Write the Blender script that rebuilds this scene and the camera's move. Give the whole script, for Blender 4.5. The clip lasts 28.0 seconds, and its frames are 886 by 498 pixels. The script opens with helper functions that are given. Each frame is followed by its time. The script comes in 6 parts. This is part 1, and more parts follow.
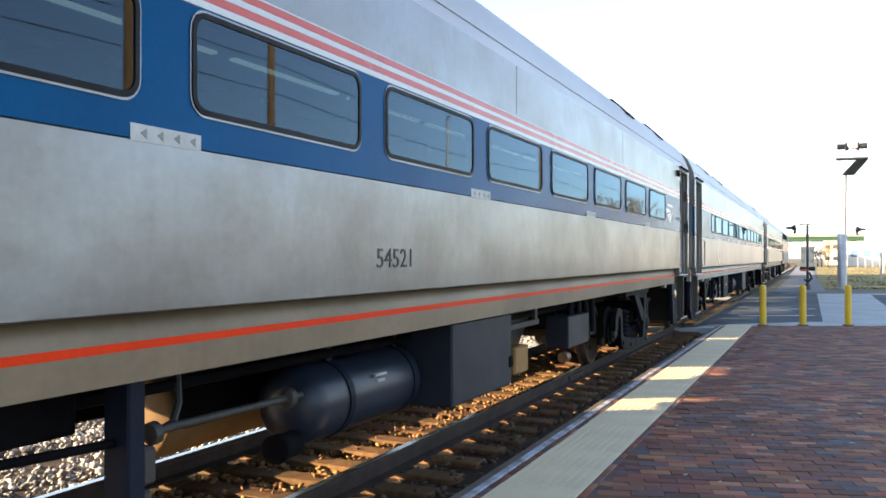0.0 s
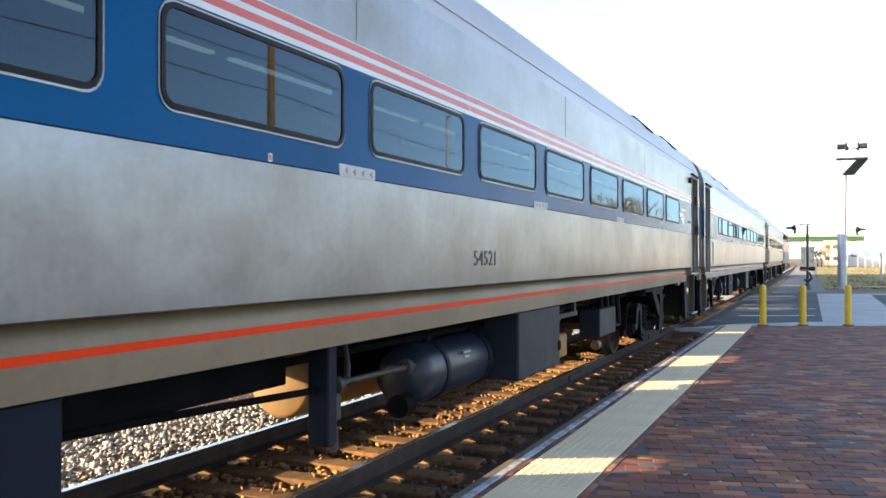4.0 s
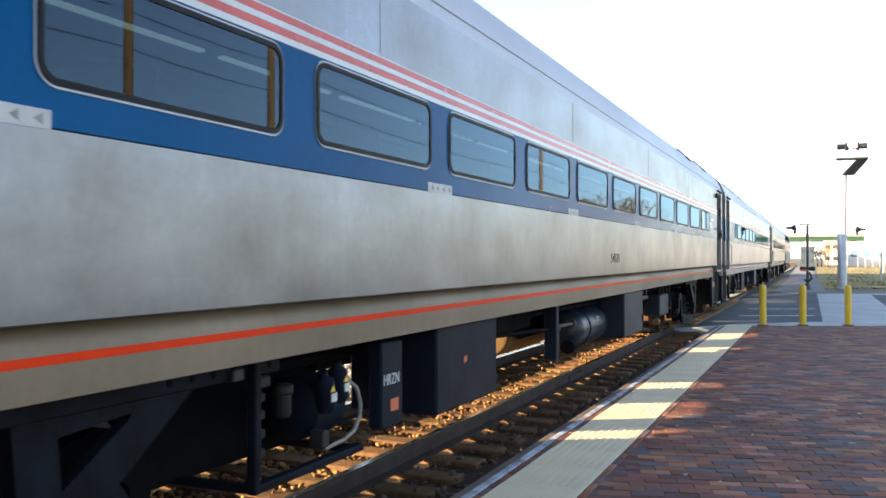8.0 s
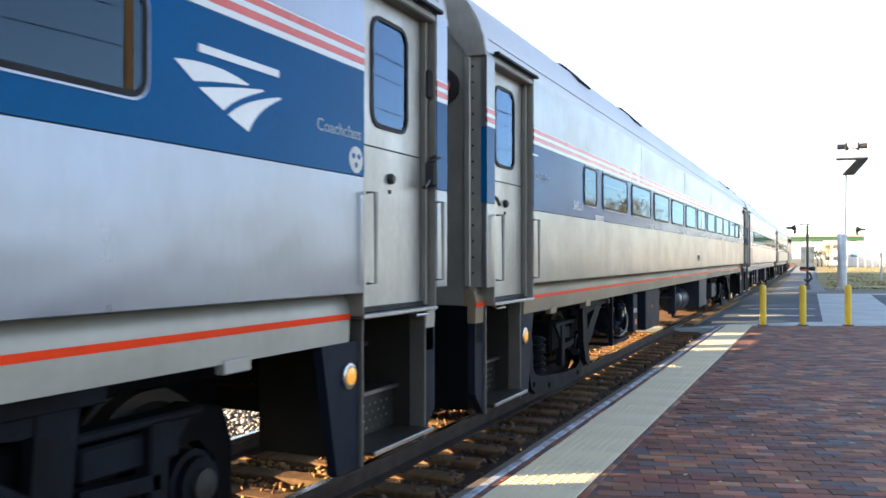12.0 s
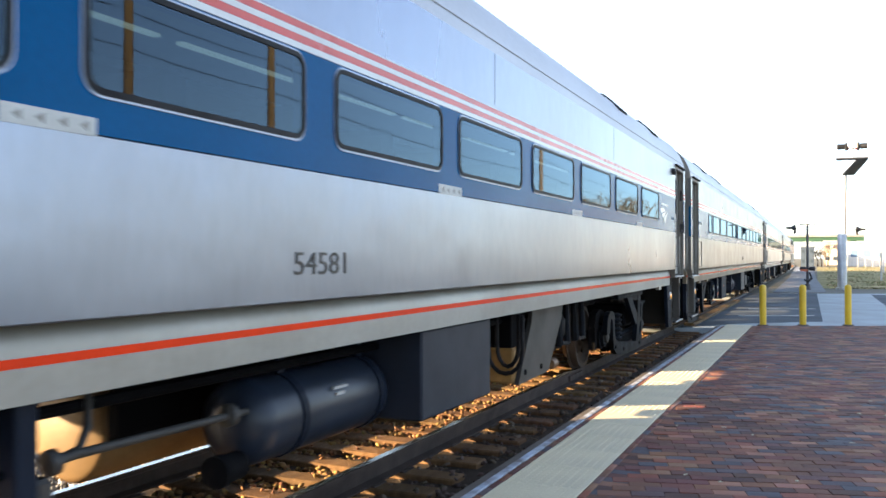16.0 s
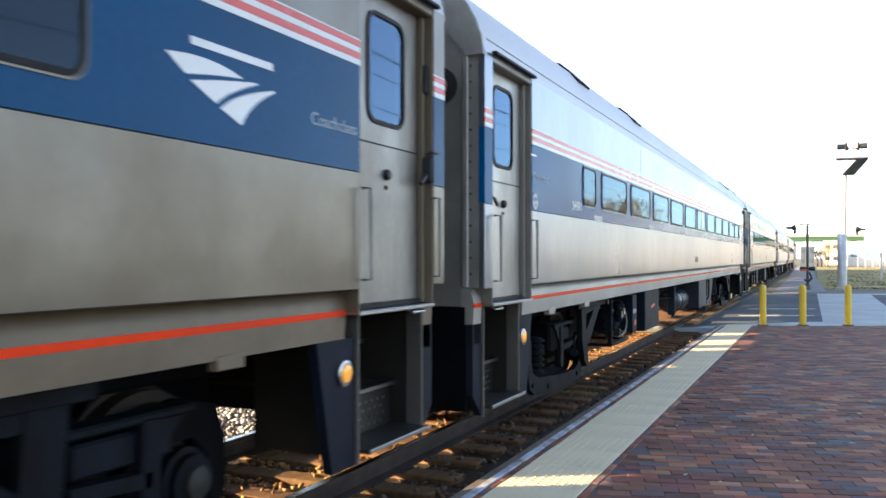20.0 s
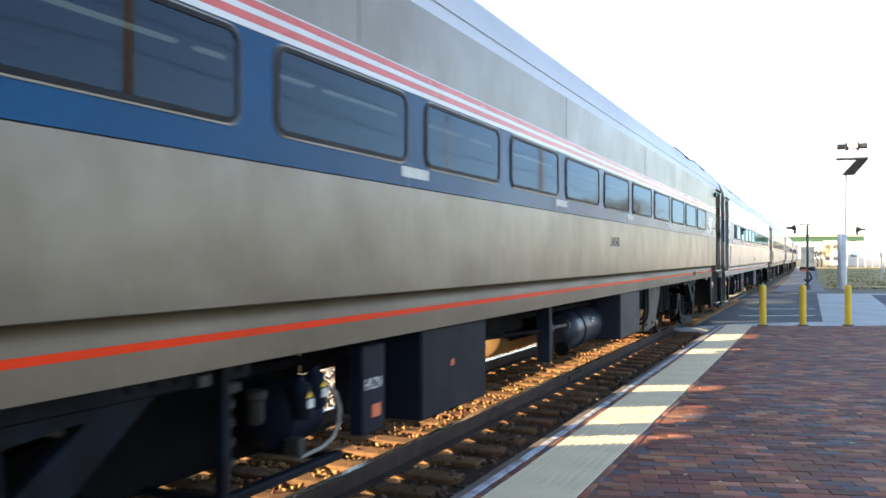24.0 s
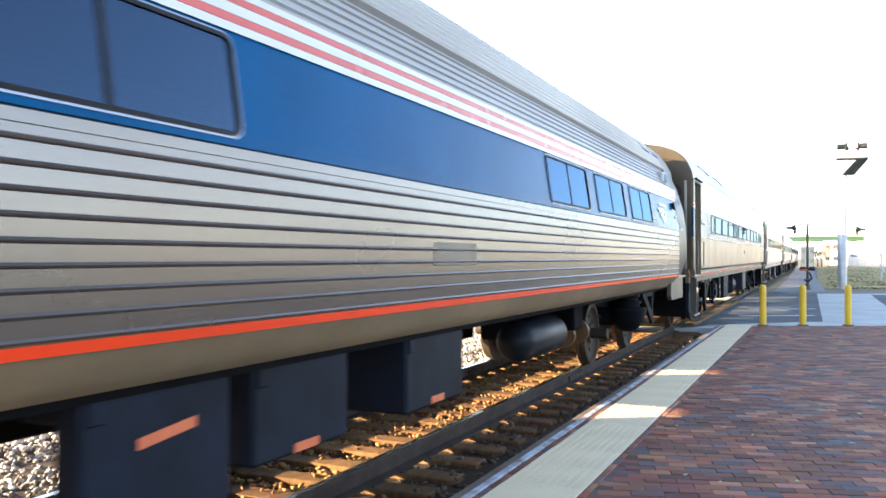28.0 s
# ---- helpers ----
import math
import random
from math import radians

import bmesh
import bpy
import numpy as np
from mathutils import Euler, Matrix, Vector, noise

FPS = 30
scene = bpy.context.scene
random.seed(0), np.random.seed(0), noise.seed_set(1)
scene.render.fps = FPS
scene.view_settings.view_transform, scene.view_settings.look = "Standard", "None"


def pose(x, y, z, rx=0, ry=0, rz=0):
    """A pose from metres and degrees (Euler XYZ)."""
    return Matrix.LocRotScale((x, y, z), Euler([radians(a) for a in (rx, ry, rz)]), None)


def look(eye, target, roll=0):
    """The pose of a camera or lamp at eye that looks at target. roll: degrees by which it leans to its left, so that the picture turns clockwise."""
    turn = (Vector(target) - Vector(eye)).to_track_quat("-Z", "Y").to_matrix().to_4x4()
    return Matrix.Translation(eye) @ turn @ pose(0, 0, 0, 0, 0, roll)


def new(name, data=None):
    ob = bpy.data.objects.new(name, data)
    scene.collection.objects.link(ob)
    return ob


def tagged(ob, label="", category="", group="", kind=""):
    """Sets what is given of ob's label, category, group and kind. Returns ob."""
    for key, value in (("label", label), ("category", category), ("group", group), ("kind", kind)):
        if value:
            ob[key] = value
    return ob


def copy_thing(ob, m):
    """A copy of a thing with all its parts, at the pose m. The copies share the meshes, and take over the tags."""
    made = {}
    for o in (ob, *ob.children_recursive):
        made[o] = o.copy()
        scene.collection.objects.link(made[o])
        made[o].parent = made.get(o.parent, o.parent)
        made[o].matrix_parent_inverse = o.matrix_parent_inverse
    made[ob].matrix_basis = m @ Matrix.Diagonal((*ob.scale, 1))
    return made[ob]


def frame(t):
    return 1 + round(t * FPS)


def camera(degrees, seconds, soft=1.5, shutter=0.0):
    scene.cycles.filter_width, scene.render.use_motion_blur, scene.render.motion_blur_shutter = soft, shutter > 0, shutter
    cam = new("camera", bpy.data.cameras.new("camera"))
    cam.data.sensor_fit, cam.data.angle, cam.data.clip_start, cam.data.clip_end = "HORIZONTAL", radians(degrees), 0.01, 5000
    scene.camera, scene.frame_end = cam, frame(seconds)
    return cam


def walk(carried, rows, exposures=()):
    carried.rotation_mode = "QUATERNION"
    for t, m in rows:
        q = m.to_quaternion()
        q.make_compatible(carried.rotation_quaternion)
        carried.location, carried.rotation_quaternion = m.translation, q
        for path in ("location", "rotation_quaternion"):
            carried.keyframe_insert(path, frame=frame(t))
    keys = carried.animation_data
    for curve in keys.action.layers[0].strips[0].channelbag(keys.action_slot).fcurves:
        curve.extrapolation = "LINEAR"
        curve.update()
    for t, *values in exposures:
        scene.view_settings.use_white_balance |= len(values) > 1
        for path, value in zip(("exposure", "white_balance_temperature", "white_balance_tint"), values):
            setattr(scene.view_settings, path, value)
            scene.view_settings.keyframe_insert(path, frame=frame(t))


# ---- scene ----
# Metres. The track runs along +y, rail tops at z = 0, the platform lies to the right of it (+x).
EYE = 1.587
YAW, PITCH, ROLL = 23.94, 0.61, 0.0
cam = camera(54.9, 28.0, 1.6, 0.32)
EXPOSURE = 2.29
EYE_POSE = pose(0, 0, EYE, 90 + PITCH, ROLL, YAW)
walk(cam, [(0.0, EYE_POSE), (28.0, EYE_POSE)], [(t, EXPOSURE + e, 6100, 12) for t, e in ((0.0, 0.0), (9.0, 0.0), (10.0, -0.12), (11.0, -0.06), (12.0, 0.18), (12.5, 0.2), (15.0, 0.18), (22.0, 0.18), (25.0, 0.26), (26.0, 0.56), (27.0, 0.54), (28.0, 0.64))])

# ---- light: a low sun behind the train and a hazy bright sky ----
SUN_DIR = Vector((-0.857, -0.515, 0.0)).normalized()
SUN_ELEV = 12.5
world = bpy.data.worlds.new("sky")
scene.world = world
world.use_nodes = True
wn = world.node_tree
wn.nodes.clear()
sky = wn.nodes.new("ShaderNodeTexSky")
sky.sky_type = "NISHITA"
sky.sun_disc = False
sky.sun_elevation = radians(SUN_ELEV)
sky.sun_rotation = math.atan2(SUN_DIR.x, SUN_DIR.y)
sky.air_density, sky.dust_density, sky.ozone_density = 1.0, 0.52, 2.5
bg = wn.nodes.new("ShaderNodeBackground")
bg.inputs["Strength"].default_value = 0.12
wout = wn.nodes.new("ShaderNodeOutputWorld")
haze = wn.nodes.new("ShaderNodeHueSaturation")
haze.inputs["Saturation"].default_value, haze.inputs["Value"].default_value = 0.62, 0.93
wn.links.new(sky.outputs[0], haze.inputs["Color"])
wn.links.new(haze.outputs[0], bg.inputs["Color"])
wn.links.new(bg.outputs[0], wout.inputs["Surface"])
sun_data = bpy.data.lights.new("sun", "SUN")
sun_data.energy, sun_data.angle, sun_data.color = 6.6, radians(0.6), (1.0, 0.70, 0.37)
sun = new("sun", sun_data)
sun_from = SUN_DIR * math.cos(radians(SUN_ELEV)) + Vector((0, 0, math.sin(radians(SUN_ELEV))))
sun.matrix_world = look(sun_from * 100, (0, 0, 0))


# ---- materials ----
def material(name, colour, rough=0.6, metal=0.0, spec=0.5, vary=0.12, scale=3.0, fine=40.0, bump=0.15, stretch=(1, 1, 1), second=None, amount=0.5, island=0.0, emit=None, random=0.0, depth=0.01, wave=0.0, coat=0.0, coat_rough=0.12, streak=0.0):
    """A principled surface with broad stains, fine grain and relief."""
    m = bpy.data.materials.new(name)
    m.use_nodes = True
    nt = m.node_tree
    N, L = nt.nodes, nt.links
    p = N["Principled BSDF"]
    tc = N.new("ShaderNodeTexCoord")
    mp = N.new("ShaderNodeMapping")
    mp.inputs["Scale"].default_value = stretch
    L.new(tc.outputs["Object"], mp.inputs["Vector"])
    n1 = N.new("ShaderNodeTexNoise")
    n1.inputs["Scale"].default_value, n1.inputs["Detail"].default_value = scale, 6
    n2 = N.new("ShaderNodeTexNoise")
    n2.inputs["Scale"].default_value, n2.inputs["Detail"].default_value = fine, 4
    for n in (n1, n2):
        L.new(mp.outputs[0], n.inputs["Vector"])
    ramp = N.new("ShaderNodeValToRGB")
    ramp.color_ramp.elements[0].position, ramp.color_ramp.elements[1].position = 0.35, 0.7
    L.new(n1.outputs["Fac"], ramp.inputs["Fac"])
    a = colour
    b = second or tuple(c * (1 - 2.2 * vary) for c in colour)
    mix = N.new("ShaderNodeMix")
    mix.data_type = "RGBA"
    mix.inputs[6].default_value, mix.inputs[7].default_value = (*a, 1), (*b, 1)
    sc = N.new("ShaderNodeMath")
    sc.operation = "MULTIPLY"
    sc.inputs[1].default_value = amount * 2 if second else 1.0
    sc.use_clamp = True
    L.new(ramp.outputs["Color"], sc.inputs[0])
    L.new(sc.outputs[0], mix.inputs[0])
    hs = N.new("ShaderNodeHueSaturation")
    mr = N.new("ShaderNodeMapRange")
    mr.inputs["To Min"].default_value, mr.inputs["To Max"].default_value = 1 - vary * 1.6, 1 + vary * 1.6
    L.new(n2.outputs["Fac"], mr.inputs["Value"])
    last = mr.outputs[0]
    if island or random:
        src = N.new("ShaderNodeNewGeometry").outputs["Random Per Island"] if island else N.new("ShaderNodeObjectInfo").outputs["Random"]
        w = island or random
        r2 = N.new("ShaderNodeMapRange")
        r2.inputs["To Min"].default_value, r2.inputs["To Max"].default_value = 1 - w, 1 + w
        L.new(src, r2.inputs["Value"])
        mu = N.new("ShaderNodeMath")
        mu.operation = "MULTIPLY"
        L.new(last, mu.inputs[0])
        L.new(r2.outputs[0], mu.inputs[1])
        last = mu.outputs[0]
        r3 = N.new("ShaderNodeMapRange")
        r3.inputs["To Min"].default_value, r3.inputs["To Max"].default_value = 0.5 - w * 0.06, 0.5 + w * 0.06
        wob = N.new("ShaderNodeMath")
        wob.operation = "FRACT"
        w2 = N.new("ShaderNodeMath")
        w2.operation = "MULTIPLY"
        w2.inputs[1].default_value = 7.31
        L.new(src, w2.inputs[0])
        L.new(w2.outputs[0], wob.inputs[0])
        L.new(wob.outputs[0], r3.inputs["Value"])
        L.new(r3.outputs[0], hs.inputs["Hue"])
    if streak:
        # soft upright smears, smaller blotches and a few darker stains
        for size, lo, hi in (((2, 5, 1.6), 1 - streak, 1 + streak), ((5, 19, 7), 1 - streak * 0.8, 1 + streak * 0.8), ((1, 3.2, 0.8), 1.0, 1 - streak * 2.2)):
            m2 = N.new("ShaderNodeMapping")
            m2.inputs["Scale"].default_value = size
            L.new(tc.outputs["Object"], m2.inputs["Vector"])
            ns = N.new("ShaderNodeTexNoise")
            ns.inputs["Scale"].default_value, ns.inputs["Detail"].default_value = 1.0, 3
            L.new(m2.outputs[0], ns.inputs["Vector"])
            rs = N.new("ShaderNodeMapRange")
            rs.inputs["From Min"].default_value, rs.inputs["From Max"].default_value = (0.3, 0.7) if hi > 1 else (0.62, 0.74)
            rs.inputs["To Min"].default_value, rs.inputs["To Max"].default_value = lo, hi
            L.new(ns.outputs["Fac"], rs.inputs["Value"])
            ms = N.new("ShaderNodeMath")
            ms.operation = "MULTIPLY"
            L.new(last, ms.inputs[0])
            L.new(rs.outputs[0], ms.inputs[1])
            last = ms.outputs[0]
    L.new(last, hs.inputs["Value"])
    L.new(mix.outputs[2], hs.inputs["Color"])
    L.new(hs.outputs[0], p.inputs["Base Color"])
    rr = N.new("ShaderNodeMapRange")
    rr.inputs["To Min"].default_value, rr.inputs["To Max"].default_value = max(0.03, rough - 0.1), min(1, rough + 0.1)
    L.new(n1.outputs["Fac"], rr.inputs["Value"])
    L.new(rr.outputs[0], p.inputs["Roughness"])
    p.inputs["Metallic"].default_value = metal
    p.inputs["Specular IOR Level"].default_value = spec
    p.inputs["Coat Weight"].default_value, p.inputs["Coat Roughness"].default_value = coat, coat_rough
    if bump:
        bp = N.new("ShaderNodeBump")
        bp.inputs["Strength"].default_value, bp.inputs["Distance"].default_value = bump, depth
        L.new(n2.outputs["Fac"], bp.inputs["Height"])
        if wave:
            n3 = N.new("ShaderNodeTexNoise")
            n3.inputs["Scale"].default_value, n3.inputs["Detail"].default_value = 1.7, 2
            L.new(tc.outputs["Object"], n3.inputs["Vector"])
            b3 = N.new("ShaderNodeBump")
            b3.inputs["Strength"].default_value, b3.inputs["Distance"].default_value = 1.0, wave
            L.new(n3.outputs["Fac"], b3.inputs["Height"])
            L.new(b3.outputs[0], bp.inputs["Normal"])
        L.new(bp.outputs[0], p.inputs["Normal"])
    if emit:
        p.inputs["Emission Color"].default_value, p.inputs["Emission Strength"].default_value = (*emit[0], 1), emit[1]
    return m


def glass(name, tint, rough=0.02, extra=0.0, gloss=(0.50, 0.70, 0.90)):
    """Thin tinted pane: see-through, with a reflection that grows towards grazing."""
    m = bpy.data.materials.new(name)
    m.use_nodes = True
    N, L = m.node_tree.nodes, m.node_tree.links
    N.clear()
    tr, gl, mx, fr, out = (N.new(k) for k in ("ShaderNodeBsdfTransparent", "ShaderNodeBsdfGlossy", "ShaderNodeMixShader", "ShaderNodeFresnel", "ShaderNodeOutputMaterial"))
    tr.inputs["Color"].default_value = (*tint, 1)
    gl.inputs["Color"].default_value = (*gloss, 1)
    gl.inputs["Roughness"].default_value = rough
    fr.inputs["IOR"].default_value = 1.55 + extra
    L.new(fr.outputs[0], mx.inputs[0])
    L.new(tr.outputs[0], mx.inputs[1])
    L.new(gl.outputs[0], mx.inputs[2])
    L.new(mx.outputs[0], out.inputs["Surface"])
    return m


M = {}
M["alu_worn"] = material("weathered_aluminium", (0.190, 0.202, 0.218), 0.32, 0.80, 0.5, 0.08, 2.4, 34, 0.05, (1, 0.55, 0.8), (0.152, 0.147, 0.142), 0.5, wave=0.012, coat=0.12, coat_rough=0.14, streak=0.045)
M["sill"] = material("dirty_sill", (0.210, 0.158, 0.098), 0.5, 0.1, 0.4, 0.07, 1.4, 26, 0.06, (1, 0.6, 1), (0.135, 0.10, 0.06), 0.5, streak=0.050)
M["sill_grimy"] = material("brown_grimed_sill", (0.150, 0.114, 0.074), 0.5, 0.1, 0.4, 0.07, 1.4, 26, 0.06, (1, 0.6, 1), (0.10, 0.074, 0.045), 0.5, streak=0.050)
M["slate"] = material("slate_box_paint", (0.017, 0.022, 0.034), 0.5, 0.0, 0.2, 0.12, 2.5, 40, 0.08)
M["sill_clean"] = material("cleaner_sill", (0.33, 0.32, 0.29), 0.5, 0.45, 0.4, 0.05, 1.4, 26, 0.05, (1, 0.6, 1), (0.26, 0.24, 0.205), 0.5, streak=0.030)
M["alu_grimy"] = material("grimy_aluminium", (0.134, 0.121, 0.103), 0.36, 0.75, 0.5, 0.06, 2.0, 26, 0.05, (1, 0.8, 0.7), (0.108, 0.091, 0.070), 0.5, wave=0.012, coat=0.1, coat_rough=0.14, streak=0.045)
M["alu_clean"] = material("brushed_aluminium", (0.185, 0.211, 0.272), 0.30, 0.85, 0.5, 0.04, 0.8, 26, 0.04, (1, 1, 0.35), (0.192, 0.205, 0.236), 0.4, wave=0.012, coat=0.14, coat_rough=0.14, streak=0.025)
M["door_grimy"] = material("grimed_door_metal", (0.22, 0.21, 0.195), 0.42, 0.6, 0.5, 0.1, 2.4, 34, 0.05, (1, 1, 0.6), (0.15, 0.13, 0.11), 0.5, wave=0.006, streak=0.090)
M["door_metal"] = material("scuffed_door_metal", (0.36, 0.35, 0.33), 0.40, 0.6, 0.5, 0.08, 2.4, 34, 0.05, (1, 1, 0.6), (0.27, 0.25, 0.22), 0.5, wave=0.006, streak=0.070)
M["alu_roof"] = material("roof_aluminium", (0.42, 0.42, 0.43), 0.42, 0.45, 0.5, 0.05, 0.7, 20, 0.04, (1, 0.5, 1))
M["blue"] = material("blue_paint", (0.0, 0.078, 0.215), 0.2, 0.0, 0.045, 0.08, 1.2, 30, 0.02)
M["blue_grimy"] = material("dirty_blue_paint", (0.004, 0.062, 0.160), 0.24, 0.0, 0.07, 0.12, 1.2, 30, 0.03, second=(0.008, 0.052, 0.120), amount=0.5)
M["red_faded"] = material("faded_red_stripe_paint", (0.60, 0.10, 0.085), 0.25, 0, 0.25, 0.08, 2, 30, 0.02)
M["red"] = material("red_stripe_paint", (0.70, 0.046, 0.010), 0.2, 0, 0.18, 0.06, 2, 30, 0.02)
M["white"] = material("white_stripe_paint", (0.60, 0.60, 0.59), 0.22, 0, 0.45, 0.05, 2, 30, 0.02)
M["signface"] = material("yellowed_sign_face", (0.42, 0.38, 0.29), 0.5, 0, 0.4, 0.08, 12, 60, 0.02)
M["placard"] = material("worn_placard", (0.50, 0.50, 0.47), 0.5, 0, 0.4, 0.08, 12, 60, 0.02)
M["gasket"] = material("black_rubber", (0.009, 0.009, 0.011), 0.55, 0, 0.15, 0.2, 8, 80, 0.1)
M["chrome"] = material("bright_steel", (0.40, 0.40, 0.40), 0.32, 1.0, 0.5, 0.05, 6, 60, 0.03)
M["rail_steel"] = material("dull_rail_steel", (0.22, 0.22, 0.215), 0.38, 0.9, 0.5, 0.08, 6, 60, 0.03)
M["endgrey"] = material("grey_steel_end", (0.225, 0.212, 0.185), 0.5, 0.3, 0.5, 0.1, 1.5, 25, 0.08, (1, 1, 0.4), streak=0.10)
# Grimed tan, lowered further for the deep shade between the cars.
M["tanend"] = material("tan_grimed_end", (0.075, 0.060, 0.039), 0.38, 0.55, 0.5, 0.1, 1.5, 25, 0.08, (1, 1, 0.4), (0.070, 0.055, 0.036), 0.5, streak=0.10)
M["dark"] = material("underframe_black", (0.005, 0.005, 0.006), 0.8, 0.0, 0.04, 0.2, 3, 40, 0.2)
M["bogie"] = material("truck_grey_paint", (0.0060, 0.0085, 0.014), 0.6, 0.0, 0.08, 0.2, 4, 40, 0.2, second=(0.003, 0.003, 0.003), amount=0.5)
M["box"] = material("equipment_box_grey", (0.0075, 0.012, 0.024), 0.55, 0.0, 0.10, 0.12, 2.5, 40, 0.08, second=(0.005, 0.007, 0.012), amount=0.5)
M["tankdark"] = material("dark_tank_paint", (0.008, 0.011, 0.018), 0.45, 0.0, 0.15, 0.12, 2.5, 40, 0.06)
M["tankgrey"] = material("tank_slate_paint", (0.014, 0.021, 0.036), 0.36, 0.0, 0.32, 0.12, 2.5, 40, 0.06, second=(0.012, 0.015, 0.022), amount=0.5)
M["bridge_cream"] = material("weathered_bridge_concrete", (0.22, 0.23, 0.225), 0.85, 0, 0.3, 0.1, 0.4, 12, 0.2)
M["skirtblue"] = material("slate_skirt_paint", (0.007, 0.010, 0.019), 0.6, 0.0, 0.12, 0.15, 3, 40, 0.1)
M["grime"] = material("grimy_steel", (0.019, 0.018, 0.016), 0.65, 0.1, 0.3, 0.2, 3, 40, 0.15)
M["greenlens"] = material("green_lens", (0.02, 0.3, 0.22), 0.3, 0, 0.5, 0.02, 9, 40, 0.0, emit=((0.05, 0.9, 0.6), 0.12))
M["leaf"] = material("dry_scrap", (0.55, 0.50, 0.36), 0.8, 0, 0.3, 0.1, 20, 90, 0.1, random=0.3)
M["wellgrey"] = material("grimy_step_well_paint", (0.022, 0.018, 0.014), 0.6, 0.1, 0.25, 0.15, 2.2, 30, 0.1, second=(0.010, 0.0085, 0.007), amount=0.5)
M["jamb"] = material("grey_jamb_paint", (0.19, 0.176, 0.150), 0.5, 0.35, 0.4, 0.1, 1.5, 25, 0.08, (1, 1, 0.4), streak=0.10)
M["tansurround"] = material("tan_grimed_surround", (0.155, 0.122, 0.080), 0.5, 0.25, 0.4, 0.1, 1.5, 25, 0.08, (1, 1, 0.4))
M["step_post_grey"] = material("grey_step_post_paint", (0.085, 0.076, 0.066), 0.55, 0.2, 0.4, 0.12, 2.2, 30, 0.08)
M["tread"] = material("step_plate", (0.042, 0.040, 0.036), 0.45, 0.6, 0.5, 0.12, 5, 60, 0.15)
M["wheel"] = material("wheel_steel", (0.034, 0.028, 0.025), 0.65, 0.1, 0.2, 0.2, 5, 40, 0.15, second=(0.050, 0.034, 0.022), amount=0.4)
M["splash"] = material("scuffed_plate", (0.040, 0.038, 0.036), 0.6, 0.1, 0.3, 0.15, 2.5, 30, 0.1)
M["digits"] = material("faded_black_digits", (0.045, 0.042, 0.040), 0.5, 0, 0.3, 0.2, 9, 40, 0.0)
M["disc"] = material("rusty_brake_disc", (0.16, 0.09, 0.045), 0.5, 0.4, 0.4, 0.15, 5, 40, 0.1)
M["railtop"] = material("polished_rail", (0.55, 0.53, 0.50), 0.22, 1.0, 0.5, 0.06, 6, 50, 0.03)
M["railside"] = material("rusty_rail", (0.040, 0.027, 0.022), 0.8, 0.1, 0.3, 0.25, 5, 60, 0.3)
M["tie"] = material("tie_timber", (0.155, 0.084, 0.036), 0.85, 0, 0.3, 0.2, 2.5, 40, 0.5, (6, 1, 1), random=0.25)
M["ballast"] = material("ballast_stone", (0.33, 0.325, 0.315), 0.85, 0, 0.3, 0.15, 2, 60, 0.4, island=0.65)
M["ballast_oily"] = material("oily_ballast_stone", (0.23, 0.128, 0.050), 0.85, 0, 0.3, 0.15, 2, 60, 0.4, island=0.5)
# Shade beside the kerb is put into this darker stone colour.
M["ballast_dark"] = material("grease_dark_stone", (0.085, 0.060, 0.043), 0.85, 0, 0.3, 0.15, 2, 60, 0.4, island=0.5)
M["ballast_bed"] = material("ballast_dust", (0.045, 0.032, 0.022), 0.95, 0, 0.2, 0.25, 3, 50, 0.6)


def brick_mix(name, per_island):
    """Brick pavers: each takes one of several fired colours."""
    m = material(name, (0.145, 0.058, 0.042), 0.75, 0, 0.4, 0.18, 3, 90, 0.35, island=0.3 if per_island else 0.0, random=0.0 if per_island else 0.3)
    N, L = m.node_tree.nodes, m.node_tree.links
    src = N.new("ShaderNodeNewGeometry").outputs["Random Per Island"] if per_island else N.new("ShaderNodeObjectInfo").outputs["Random"]
    ramp = N.new("ShaderNodeValToRGB")
    e = ramp.color_ramp.elements
    e[0].color, e[1].color, e[1].position = (0.080, 0.034, 0.026, 1), (0.255, 0.128, 0.070, 1), 1.0
    for at, c in ((0.22, (0.136, 0.050, 0.033, 1)), (0.45, (0.170, 0.060, 0.037, 1)), (0.60, (0.225, 0.076, 0.034, 1)), (0.70, (0.118, 0.048, 0.037, 1)), (0.78, (0.050, 0.050, 0.064, 1)), (0.86, (0.066, 0.064, 0.078, 1)), (0.90, (0.170, 0.073, 0.048, 1))):
        k = e.new(at)
        k.color = c
    L.new(src, ramp.inputs["Fac"])
    mix = next(n for n in N if n.bl_idname == "ShaderNodeMix")
    soot = N.new("ShaderNodeMix")
    soot.data_type = "RGBA"
    soot.inputs[0].default_value = 0.25
    L.new(ramp.outputs["Color"], mix.inputs[6])
    L.new(ramp.outputs["Color"], soot.inputs[6])
    soot.inputs[7].default_value = (0.026, 0.024, 0.024, 1)
    L.new(soot.outputs[2], mix.inputs[7])
    return m


